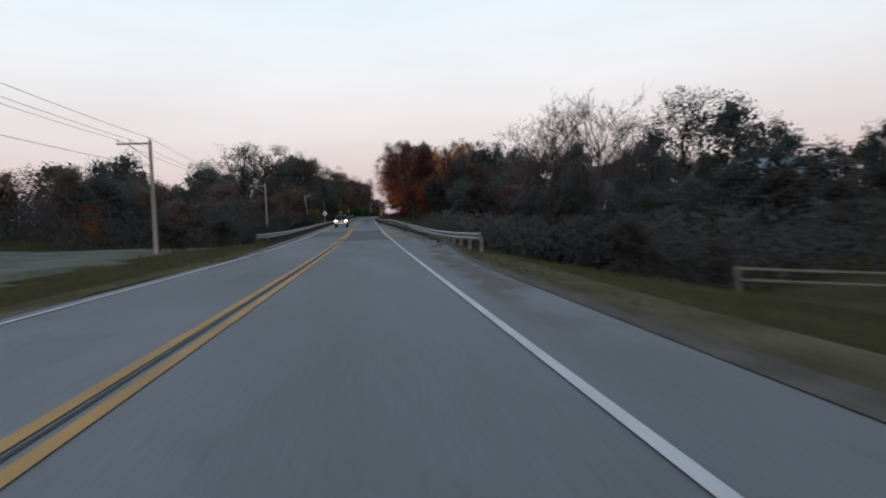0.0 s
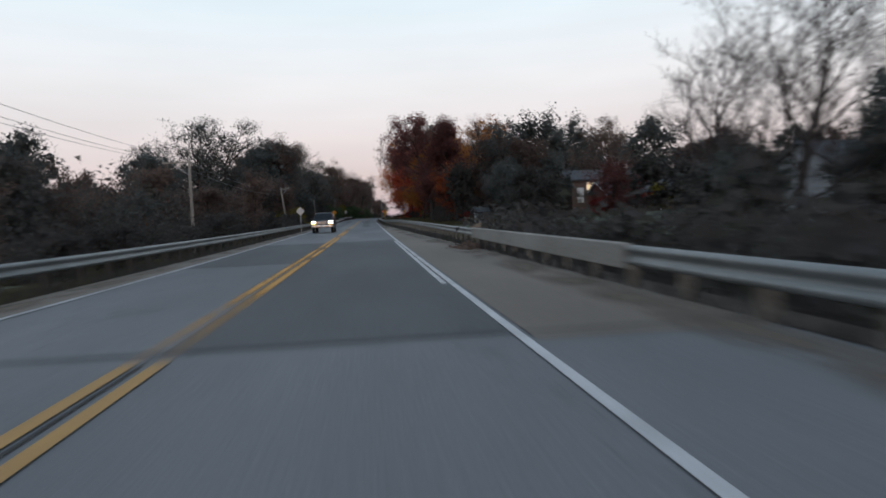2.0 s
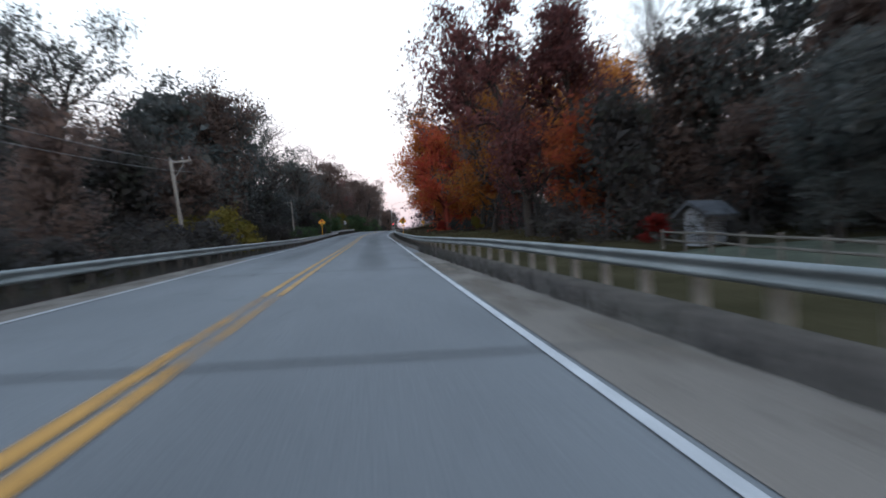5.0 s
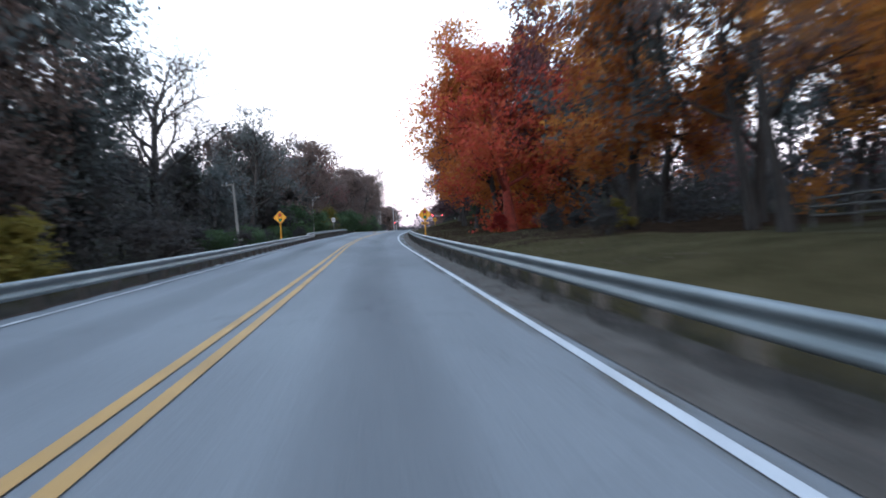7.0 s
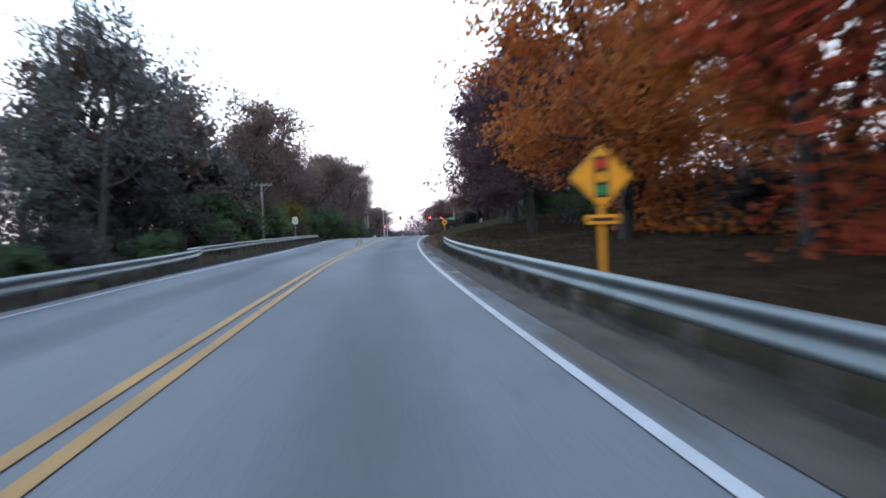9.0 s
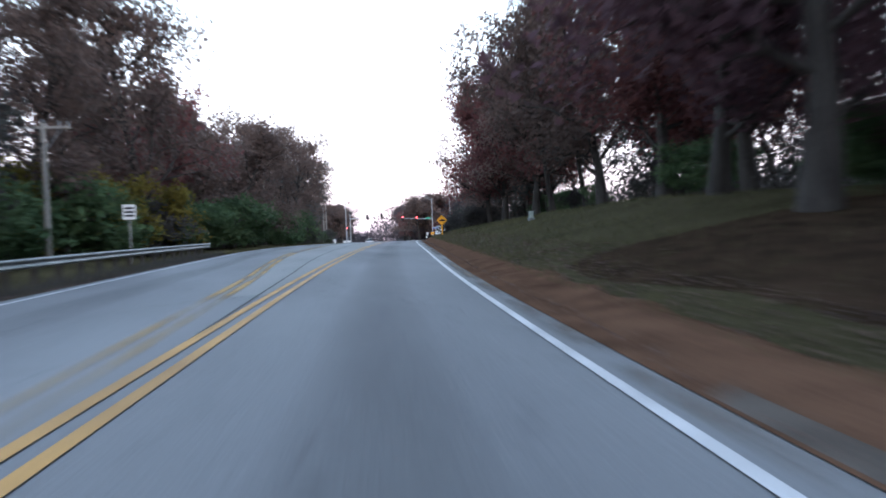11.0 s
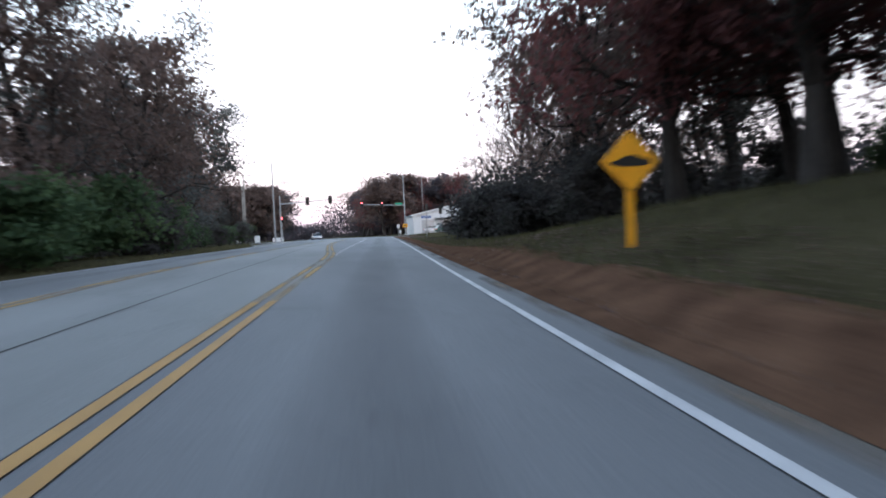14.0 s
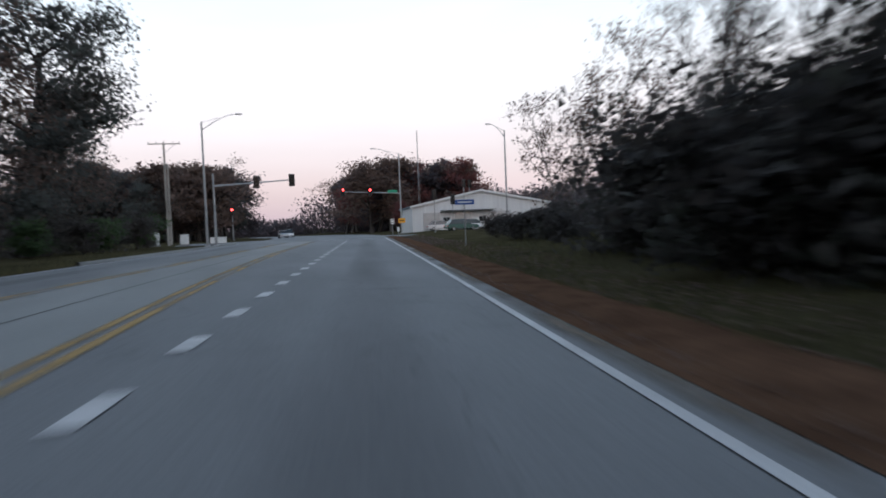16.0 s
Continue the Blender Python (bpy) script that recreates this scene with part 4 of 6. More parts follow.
plant("dark", 31, 143, 15.5, 0.95)
plant("brown", 22, 146, 12)
wood(["low", "brown"], 8, 141, 150, 12, 36, 6, 9)
plant("russet", 21, 98, 5.6, 1.2)
plant("open_near", 25, 106, 9.8, 1.0)
plant("low", 25, 101, 5.8, 1.2)
plant("low", 28.5, 99, 5.2, 1.2)
wood(["dark", "brown", "bare"], 8, 125, 150, 48, 90, 10, 13)
for uu, yy, hh in ((17.5, 161, 12), (16.5, 168, 14.5), (22, 166, 15.5), (18, 182, 18), (23.5, 176, 19)):
    plant("gold_near", uu, yy, hh)
plant("open_near", 25, 185, 19)
plant("orange_near", 12.6, 184, 16, 1.0, 1)
plant("gold_near", 17, 190, 18, 1.0, 1)
plant("gold_near", 16.5, 200, 17.5, 1.0, 1)
plant("open_near", 13.2, 172, 18.5, 1.0, 0)
plant("open_dark", 15.5, 178, 19, 1.0, 1)
plant("ivied", 10.4, 204, 16, 1.0)
plant("orange_near", 11, 214, 19.5, 1.05, 1)
plant("russet_near", 14.5, 208, 21, 1.0, 0)
plant("orange_near", 10.2, 226, 16.5, 1.02, 1)
plant("orange_near", 13.5, 233, 18, 1.2, 0)
plant("gold_near", 15, 219, 17.5, 1.1)
plant("purple_near", 10.2, 247, 15.5, 1.15, 0)
plant("purple_near", 10.2, 258, 17, 1.25, 1)
plant("purple_near", 13, 268, 17, 1.1)
wood(["brown_near", "dark_near", "russet_near"], 6, 236, 300, 18, 30, 16, 19)
wood(["open_dark", "open_near"], 5, 268, 332, 20, 27, 17, 20, 1.1)
plant("russet_near", 14.6, 313, 19, 1.05, 1)
plant("dark_near", 17.8, 319, 18.5, 1.0, 1)
plant("brown_near", 16.5, 328, 19, 1.05, 0)
plant("dark_near", 19, 337, 18, 1.0, 0)
wood(["brown", "dark", "russet"], 9, 180, 330, 30, 55, 13, 17)
wood(["russet_near", "open_near", "russet_near", "brown_near"], 8, 272, 330, 13.5, 17.5, 17.5, 20, 1.1)
plant("russet_near", 11.5, 329, 18.5, 1.0, 1)
plant("brown_near", 10.8, 344, 18, 1.0, 0)
plant("open_near", 11.6, 337, 18.5, 1.05, 1)
plant("open_dark", 17, 334, 17, 1.0)
plant("open_dark", 19, 340, 14, 1.0)
plant("wispy", 19, 355, 12, 0.9)
plant("russet_near", 12.5, 322, 18.5, 1.1, 0)
plant("wispy", 10.8, 357, 15.5, 1.1, 0)
plant("wispy", 11.5, 352, 15, 1.0, 1)
plant("wispy", 14.5, 358, 14.5, 1.1, 0)
plant("open_dark", 15, 353, 15, 1.0, 1)
wood(["low", "bush_dark"], 9, 336, 374, 12, 30, 3.2, 4.8, 1.2)
plant("wispy", 12.8, 366, 12.5, 0.9, 1)
plant("wispy", 15.8, 371, 11.5, 0.9, 0)
plant("thin", 10.4, 372, 9.5)
plant("thin", 12.8, 386, 9.5)
plant("thin", 14.8, 389, 9.0)
plant("thin", 16.8, 384, 10.5)
plant("thin", 13.2, 378, 9.0)
plant("wispy", 20, 381, 10, 0.9)
wood(["low"], 6, 366, 380, 15, 24, 3.4, 4.8)
wood(["bare", "thin", "bare"], 14, 494, 520, 26, 70, 8, 11)
wood(["hazy", "hazy", "russet", "brown"], 17, 520, 556, 9, 44, 16.5, 20.5, 1.35)
wood(["hazy", "brown"], 10, 556, 600, 14, 70, 14, 18, 1.4)
wood(["russet"], 2, 486, 498, 10.5, 13, 6, 6.8)
wood(["dark", "brown", "hazy"], 9, 456, 482, -38, -20, 11.5, 13.2, 1.35)

# bushes
def hedge(keys, n, y0, y1, u0, u1, h0, h1, wide=1.2):
    wood(keys, n, y0, y1, u0, u1, h0, h1, wide)


hedge(["bush_dark", "bush_twiggy", "bush_dark"], 30, 56, 165, -16, -10.5, 2, 3.6)
hedge(["bush_dark", "bush_dark", "bush_yellow"], 11, 150, 206, -16, -11.5, 2.4, 4.2)
hedge(["bush_green", "bush_green", "bush_dark"], 12, 206, 262, -17, -13, 1.8, 2.8, 1.4)
plant("bush_yellow", -12.5, 162, 4.2)
plant("bush_yellow", -13.5, 167, 3.2)
hedge(["bush_green", "bush_green", "bush_green", "bush_dark"], 34, 262, 372, -20.5, -16.5, 3.6, 5.6, 1.3)
for yy, uu in ((284, -19.5), (288, -19), (294, -18), (302, -18)):
    plant("bush_yellow", uu, yy, tr.uniform(4.8, 6.2))
hedge(["bush_dark", "bush_twiggy", "bush_dark"], 16, 22, 50, 9.5, 14, 1.8, 2.8)
hedge(["bush_twiggy", "bush_dark"], 14, 40, 80, 7, 12, 1.6, 2.8)
hedge(["bush_dark", "bush_red", "bush_twiggy"], 8, 138, 152, 9, 16, 1.5, 2.6)
plant("bush_red", 33, 124, 4.6, 1.2)
plant("bush_red", 29.5, 126, 2.6, 1.2)
plant("bush_yellow", 37.5, 125, 3.8, 1.2)
plant("dark", 45, 120, 6.5, 1.2)
plant("low", 15.4, 109, 4.2, 0.9)
plant("dark", 25, 130, 9, 1.0)
plant("brown", 23.5, 133, 11, 0.9)
plant("bush_twiggy", 15.2, 136.0, 1.9, 1.3)
plant("bush_dark", 16.8, 135.7, 1.5, 1.2)
plant("dark", 18.5, 131, 8.5, 1.0)
plant("low", 21.5, 125, 6.5, 1.0)
plant("dark", 17, 126, 7.5, 1.1)
plant("low", 23.5, 127.5, 5.5, 0.9)
plant("dark", 21.5, 136, 9, 0.9)
hedge(["bush_dark", "bush_green", "bush_dark"], 8, 126.5, 129.5, 22, 45, 1.6, 2.4, 1.4)
wood(["dark", "brown", "bare_fine"], 6, 148, 160, 26, 64, 9, 11, 1.2)
hedge(["bush_green", "bush_yellow", "bush_dark"], 5, 178, 196, 9.5, 12.5, 1.0, 1.7, 1.0)
plant("bush_red", 9.5, 204, 1.6)
plant("bush_red", 13, 212, 2.4)
hedge(["bush_dark", "bush_green"], 14, 212, 262, 13, 18, 1.8, 3)
hedge(["bush_dark", "bush_green"], 14, 262, 335, 16, 20, 1.8, 3)
hedge(["bush_dark", "bush_dark", "bush_twiggy"], 14, 332, 352, 8.5, 13, 2.4, 3.8, 1.3)
hedge(["bush_dark", "bush_dark", "bush_twiggy"], 12, 350, 364, 7.8, 11.5, 3.0, 4.2, 1.4)
hedge(["bush_dark", "bush_twiggy"], 12, 364, 384, 8, 13, 1.4, 2.2, 1.4)
hedge(["bush_twiggy", "bush_dark", "bush_twiggy"], 12, 372, 400, 8, 14, 1.2, 2.2, 1.3)
hedge(["bush_dark", "bush_green"], 11, 376, 418, -24, -20, 2.4, 3.6, 1.3)

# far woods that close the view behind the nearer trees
fr = np.random.default_rng(21)


def leaf_cloud(c, lo, hi):
    a = fr.normal(0, 1, (len(c), 3))
    a /= np.linalg.norm(a, axis=1)[:, None]
    b = np.cross(a, fr.normal(0, 1, a.shape))
    b /= np.linalg.norm(b, axis=1)[:, None]
    s = fr.uniform(lo, hi, (len(c), 1)) * 1.15
    tri = np.stack([c - a * s, c + b * s * 0.9, c + a * s * 0.8 - b * s * 0.4], 1).reshape(-1, 3)
    return tri.tolist(), np.arange(len(c) * 3).reshape(-1, 3).tolist()


def far_wood(points, label):
    centre = []
    for x, y, h, n in points:
        z0 = ground_z(x, min(y, 600))
        k = fr.normal(0, 1, (n, 3)) * [3.2, 3.2, 0] + [x, y, z0]
        k[:, 2] += h * np.sqrt(1 - 0.75 * fr.random(n)) * fr.random(n)
        centre.append(k)
    tagged(raw("far_woods", *leaf_cloud(np.concatenate(centre), 0.3, 0.65), L_HAZE), label, "woods", kind="stuff")


def undergrowth(spans, material, label):
    """Thicket under the trees: clumps of small leaves from the ground up."""
    centre = []
    for y0, y1, u0, u1, h, clumps in spans:
        for _ in range(clumps):
            y, u = fr.uniform(y0, y1), fr.uniform(u0, u1)
            p = place(u, y)
            n, hh = int(fr.uniform(55, 115)), h * fr.uniform(0.35, 1.45)
            k = fr.normal(0, 1, (n, 3)) * [0.9, 0.9, 0] + [p.x, p.y, p.z]
            k[:, 2] += hh * fr.random(n) ** 1.2
            centre.append(k)
    tagged(raw("undergrowth", *leaf_cloud(np.concatenate(centre), 0.08, 0.22), material), label, "undergrowth", kind="stuff")


undergrowth([(36, 84, 6.2, 10.5, 1.9, 170), (75, 150, -34, -16, 5, 300), (150, 225, -32, -15, 6, 330), (225, 262, -34, -18.5, 6, 170), (262, 415, -34, -20.5, 5.5, 420), (78, 135, -58, -40, 6, 160), (10, 80, -90, -68, 5, 130),
             (24, 70, 11, 30, 2.2, 260), (55, 78, 16, 50, 2.2, 150), (88, 100, 22, 55, 4.5, 120), (138, 160, 11, 40, 5, 200), (160, 205, 22, 40, 5, 160), (188, 205, 15, 22, 4, 60),
             (330, 385, 12, 30, 5, 240), (350, 366, 8, 13, 4.2, 120), (455, 540, -60, -30, 8, 200)], L_SCRUB, "dense dark thicket under the roadside trees")
undergrowth([(205, 262, 14, 34, 4, 200), (262, 336, 19, 40, 4.5, 260)], L_SCRUB, "dark thicket behind the bank's tall trees")
undergrowth([(205, 213, 9.8, 13, 2.4, 22)], L_RED, "red-leaved thicket under the maples")
undergrowth([(206, 236, 13, 20, 5.5, 130)], L_ORANGE, "orange-leaved thicket under the maples")

far_points = []
for y in np.arange(-20, 640, 5.5):
    far_points.append((float(road_x(y)) - fr.uniform(62, 100), y, fr.uniform(9, 12), 420))
    if not 70 < y < 135:
        far_points.append((float(road_x(y)) + fr.uniform(52, 80), y, fr.uniform(8, 11), 420))
    else:
        far_points.append((float(road_x(y)) + fr.uniform(85, 110), y, fr.uniform(8, 11), 420))
for _ in range(75):
    far_points.append((fr.uniform(38, 130), fr.uniform(535, 600), fr.uniform(10, 15), 700))
for x in np.arange(-90, 190, 5.0):
    far_points.append((x, 625 + fr.uniform(-12, 12), fr.uniform(6, 8) if 2 < x < 26 else fr.uniform(13, 17), 900))
far_wood(far_points, "distant autumn woods closing the horizon, haze in their colour")

for uu, yy, hh in ((20, 206, 17), (19, 213, 17.5), (23, 219, 17)):
    plant("brown_near", uu, yy, hh, 1.1, 0, 70)


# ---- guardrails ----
# the left rails get darker posts than the right one
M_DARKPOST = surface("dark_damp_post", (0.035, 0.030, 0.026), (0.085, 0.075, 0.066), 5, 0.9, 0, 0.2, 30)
M_PLATE = surface("weathered_flat_rail", (0.20, 0.19, 0.175), (0.33, 0.315, 0.295), 1.2, 0.7, 0.1, 0.1, 20, (1, 0.3, 1), 0.3)


def guardrail(side_u, y0, y1, top, label, end_out, post_material, plates=()):
    """W-beam rail on posts; each post and its block are parts."""
    mid = 0.5 * (y0 + y1)
    o = thing("guardrail", place(float(side_u(mid)), mid), label, "guardrail", "guardrails")
    inv = o.matrix_basis.inverted()
    face = -1 if side_u(mid) > 0 else 1
    prof = [(0.00, 0.155), (0.035, 0.150), (0.080, 0.115), (0.080, 0.070), (0.030, 0.035), (0.015, 0.0),
            (0.030, -0.035), (0.080, -0.070), (0.080, -0.115), (0.035, -0.150), (0.0, -0.155)]
    prof = prof + [(a - 0.006, b) for a, b in reversed(prof)]
    verts, faces = [], []
    ys = np.arange(y0, y1 + 0.01, 1.0)
    n = len(prof)
    for j, y in enumerate(ys):
        x, z = float(road_x(y)) + float(side_u(y)), float(road_z(y)) + top(y) - 0.155
        for a, b in prof:
            verts.append(tuple(inv @ Vector((x + face * a, y, z + b))))
        if j:
            for k in range(n):
                p, q = (j - 1) * n + k, (j - 1) * n + (k + 1) % n
                faces.append((p, q, q + n, p + n))
    beam = raw("beam", verts, faces, M_GALV, o, "galvanised corrugated steel rail")
    for f in beam.data.polygons:
        f.use_smooth = True
    for y in end_out:
        x, z = float(road_x(y)) + float(side_u(y)), float(road_z(y)) + top(y) - 0.155
        bm = boxed(0, 0, 0, 0.05, 0.55, 0.36, 0.02)
        bm.transform(inv @ Matrix.Translation((x + face * 0.02, y - 0.2, z)))
        part("end_shoe", bm, M_GALV, o, "flat steel end shoe")
    for ya, yb in plates:
        pv, pf = [], []
        section = [(0.075, 0.20), (0.098, 0.18), (0.098, -0.18), (0.075, -0.20), (-0.02, -0.20), (-0.02, 0.20)]
        span = np.linspace(ya, yb, int(yb - ya) + 1)
        for j, y in enumerate(span):
            x, z = float(road_x(y)) + float(side_u(y)), float(road_z(y)) + top(y) - 0.175
            pv += [tuple(inv @ Vector((x + face * a, y, z + b))) for a, b in section]
            if j:
                pf += [((j - 1) * 6 + k, (j - 1) * 6 + (k + 1) % 6, j * 6 + (k + 1) % 6, j * 6 + k) for k in range(6)]
        pf += [tuple(range(6)), tuple(len(pv) - 1 - k for k in range(6))]
        raw("bridge_plate", pv, pf, M_PLATE, o, "flat tan-grey steel bridge rail plate")
    pm = boxed(0, 0, -0.15, 0.15, 0.17, 1.5, 0.012)
    me = bpy.data.meshes.new("post")
    pm.to_mesh(me)
    pm.free()
    me.materials.append(post_material)
    bb = boxed(0, 0, 0, 0.14, 0.15, 0.27, 0.01)
    mb = bpy.data.meshes.new("block")
    bb.to_mesh(mb)
    bb.free()
    mb.materials.append(post_material)
    pr = random.Random(int(y0))
    for y in np.arange(y0 + 0.6, y1, 1.905):
        x, z = float(road_x(y)) + float(side_u(y)), float(road_z(y)) + top(y)
        pst = attach(new("post", me), o)
        pst.matrix_basis = inv @ pose(x - face * 0.24, y, z - 0.73 + pr.uniform(-0.03, 0.03), pr.uniform(-1.5, 1.5), pr.uniform(-1.5, 1.5), pr.uniform(-4, 4))
        blk = attach(new("block", mb), o)
        blk.matrix_basis = inv @ pose(x - face * 0.09, y, z - 0.18)
    return o


rail_right = smooth_curve([(27, 4.75), (33, 4.1), (45, 3.95), (75, 4.3), (100, 4.5), (125, 4.2), (150, 2.95), (165, 2.85), (205, 2.75), (225, 2.75), (238, 3.2)])
rail_left = smooth_curve([(49, -8.0), (54, -7.3), (70, -7.2), (100, -7.3), (125, -7.2), (160, -5.9), (175, -5.9), (195, -6.1), (218, -6.8), (226, -7.6), (232, -8.9)])
rail_left_far = smooth_curve([(229, -9.0), (240, -9.3), (260, -10.2), (275, -11.3), (285, -12.0), (293, -12.7)])
guardrail(rail_right, 28.6, 237, lambda y: float(np.interp(y, [30, 130, 150, 240], [0.70, 0.72, 0.60, 0.60])), "galvanised steel W-beam guardrail on weathered posts", [28.6], M_POST, [(51.5, 68.6)])
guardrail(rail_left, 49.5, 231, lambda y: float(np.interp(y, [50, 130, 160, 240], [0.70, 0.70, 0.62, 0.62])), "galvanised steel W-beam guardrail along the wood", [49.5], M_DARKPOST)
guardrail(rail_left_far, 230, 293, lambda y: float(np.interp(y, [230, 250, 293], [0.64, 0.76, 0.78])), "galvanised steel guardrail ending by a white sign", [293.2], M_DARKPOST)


# ---- kerb at the corner ----
kv, kf = [], []
for j, y in enumerate(np.arange(378, 421, 1.0)):
    x, z = float(road_x(y)) + float(left_edge(y)), float(road_z(y))
    kv += [(x + 0.02, y, z - 0.1), (x, y, z + 0.13), (x - 0.03, y, z + 0.15), (x - 0.18, y, z + 0.15), (x - 0.20, y, z - 0.2)]
    if j:
        for k in range(4):
            a = (j - 1) * 5 + k
            kf.append((a, a + 1, a + 6, a + 5))
tagged(raw("kerb", kv, kf, M_MEDIAN), "pale concrete kerb before the intersection", "kerb", kind="structure")


# ---- poles, wires, lamps and signals ----
def utility_pole(u, y, h, lean=(0, 0), arm=1.6, side=-1, label="weathered wooden utility pole with a one-sided crossarm", box_at=0.0, double=False):
    o = thing("utility_pole", place(u, y), label, "utility pole", "utility poles")
    o.matrix_basis = o.matrix_basis @ pose(0, 0, 0, lean[0], lean[1], 0)
    part("pole", rodded((0, 0, -0.5), (0, 0, h), 0.16, 0.105, 12), M_POLEWOOD, o)
    if arm:
        a0, a1 = (side * 0.1, side * arm) if not double else (-arm, arm)
        part("crossarm", boxed((a0 + a1) / 2 if not double else 0, 0.16, h - 0.18, abs(a1 - a0) + 0.2, 0.1, 0.12, 0.008), M_POLEWOOD, o)
        part("brace", rodded((0, 0.16, h - 1.3), (side * arm * 0.7, 0.18, h - 0.24), 0.025, None, 6), M_STEEL, o)
        for x in ([a1, a1 * 0.62] + ([a0, a0 * 0.5] if double else [])):
            ins = rodded((x, 0.16, h - 0.12), (x, 0.16, h + 0.06), 0.035, 0.05, 8)
            part("insulator", rod(ins, (x, 0.16, h + 0.06), (x, 0.16, h + 0.11), 0.06, 0.03, 8), M_CERAMIC, o)
    ins = rodded((0, 0, h), (0, 0, h + 0.18), 0.03, 0.05, 8)
    part("insulator", ins, M_CERAMIC, o)
    if box_at:
        part("marker_plate", boxed(0, -0.17, box_at, 0.85, 0.05, 0.28, 0.02), M_SIGNW, o, "white plate on the pole")
    return o


def wire(a, b, sag, label="thin power line between poles"):
    a, b = Vector(a), Vector(b)
    cu = bpy.data.curves.new("power_line", "CURVE")
    cu.dimensions, cu.bevel_depth, cu.bevel_resolution = "3D", 0.012, 1
    sp = cu.splines.new("POLY")
    n = 24
    sp.points.add(n)
    for i in range(n + 1):
        s = i / n
        p = a.lerp(b, s)
        sp.points[i].co = (p.x, p.y, p.z - sag * 4 * s * (1 - s), 1)
    cu.materials.append(M_WIRE)
    dg = bpy.data.meshes.new_from_object(bpy.data.objects.new("tmp", cu))
    tagged(new("power_line", dg), label, "wire", "power lines")


utility_pole(-14.2, 47.1, 7.6, (0, 0), 2.1)
utility_pole(-14.3, 99.6, 7.8, (0, 0), 2.1)
utility_pole(-12.6, 153.5, 7.6, (2, -6), 1.2, 1, "leaning wooden utility pole with a short crossarm")
utility_pole(-13.8, 219, 6.9, (0, -3), 1.0, -1, "leaning wooden pole with a white plate near its foot", 1.35)
utility_pole(-16.7, 280, 7.0, (0, 0), 1.1, 1, "grey wooden pole with a short double crossarm", 0, True)
utility_pole(-18.0, 335, 10.4, (0, 0), 0, -1, "plain grey wooden pole among the bushes")
utility_pole(-23.3, 430, 12.2, (0, 0), 1.7, 1, "tall wooden utility pole with crossarms at the intersection", 0, True)
utility_pole(-25.0, 438, 10.4, (0, 0), 0, -1, "tall plain wooden pole at the intersection")
pa, pb, pz = place(-14.2, 47.1), place(-14.3, 99.6), Vector((-14.5, -8, 7.7))
for dx, dz in ((0.0, 7.75), (-2.1, 7.7), (-1.3, 7.7)):
    wire(pz + Vector((dx, 0, 0.9)), pa + Vector((dx, 0.16, dz)), 0.5)
    wire(pa + Vector((dx, 0.16, dz)), pb + Vector((dx, 0.16, dz + 0.15)), 0.7)
pc = place(-12.6, 153.5)
for dz in (7.8, 7.2):
    wire(pb + Vector((-0.4, 0.16, dz)), pc + Vector((0.6, 0, dz - 0.5)), 0.9)
wire(pz + Vector((0, 0, -1.4)), pa + Vector((0, 0, 5.9)), 0.6)


def signal_head(parent, x, y, z, lit=None, face=-1, visors=True):
    """Three-lamp signal; lit names the glowing lamp: 0 red."""
    h = part("signal_head", boxed(x, y, z, 0.36, 0.24, 1.08, 0.03), M_BLACK, parent, "black three-lamp signal head")
    part("backplate", boxed(x, y + 0.1 * -face, z, 0.62, 0.02, 1.34, 0.005), M_BLACK, h)
    for i in range(3):
        zz = z + 0.34 - 0.34 * i
        part("lens", rodded((x, y + face * 0.115, zz), (x, y + face * 0.14, zz), 0.145, None, 16), M_REDLAMP if lit == i else M_DARKLENS, h, "lit red lens" if lit == i else "")
        if visors:
            bm = bmesh.new()
            prism_pts = [(x + 0.16 * math.cos(a), zz + 0.16 * math.sin(a)) for a in np.linspace(-0.3, 3.44, 9)]
            prism_pts += [(x + 0.15 * math.cos(a), zz + 0.15 * math.sin(a)) for a in np.linspace(3.44, -0.3, 9)]
            prism(bm, prism_pts, y + face * 0.12, y + face * 0.34)
            part("visor", bm, M_BLACK, h)
    return h


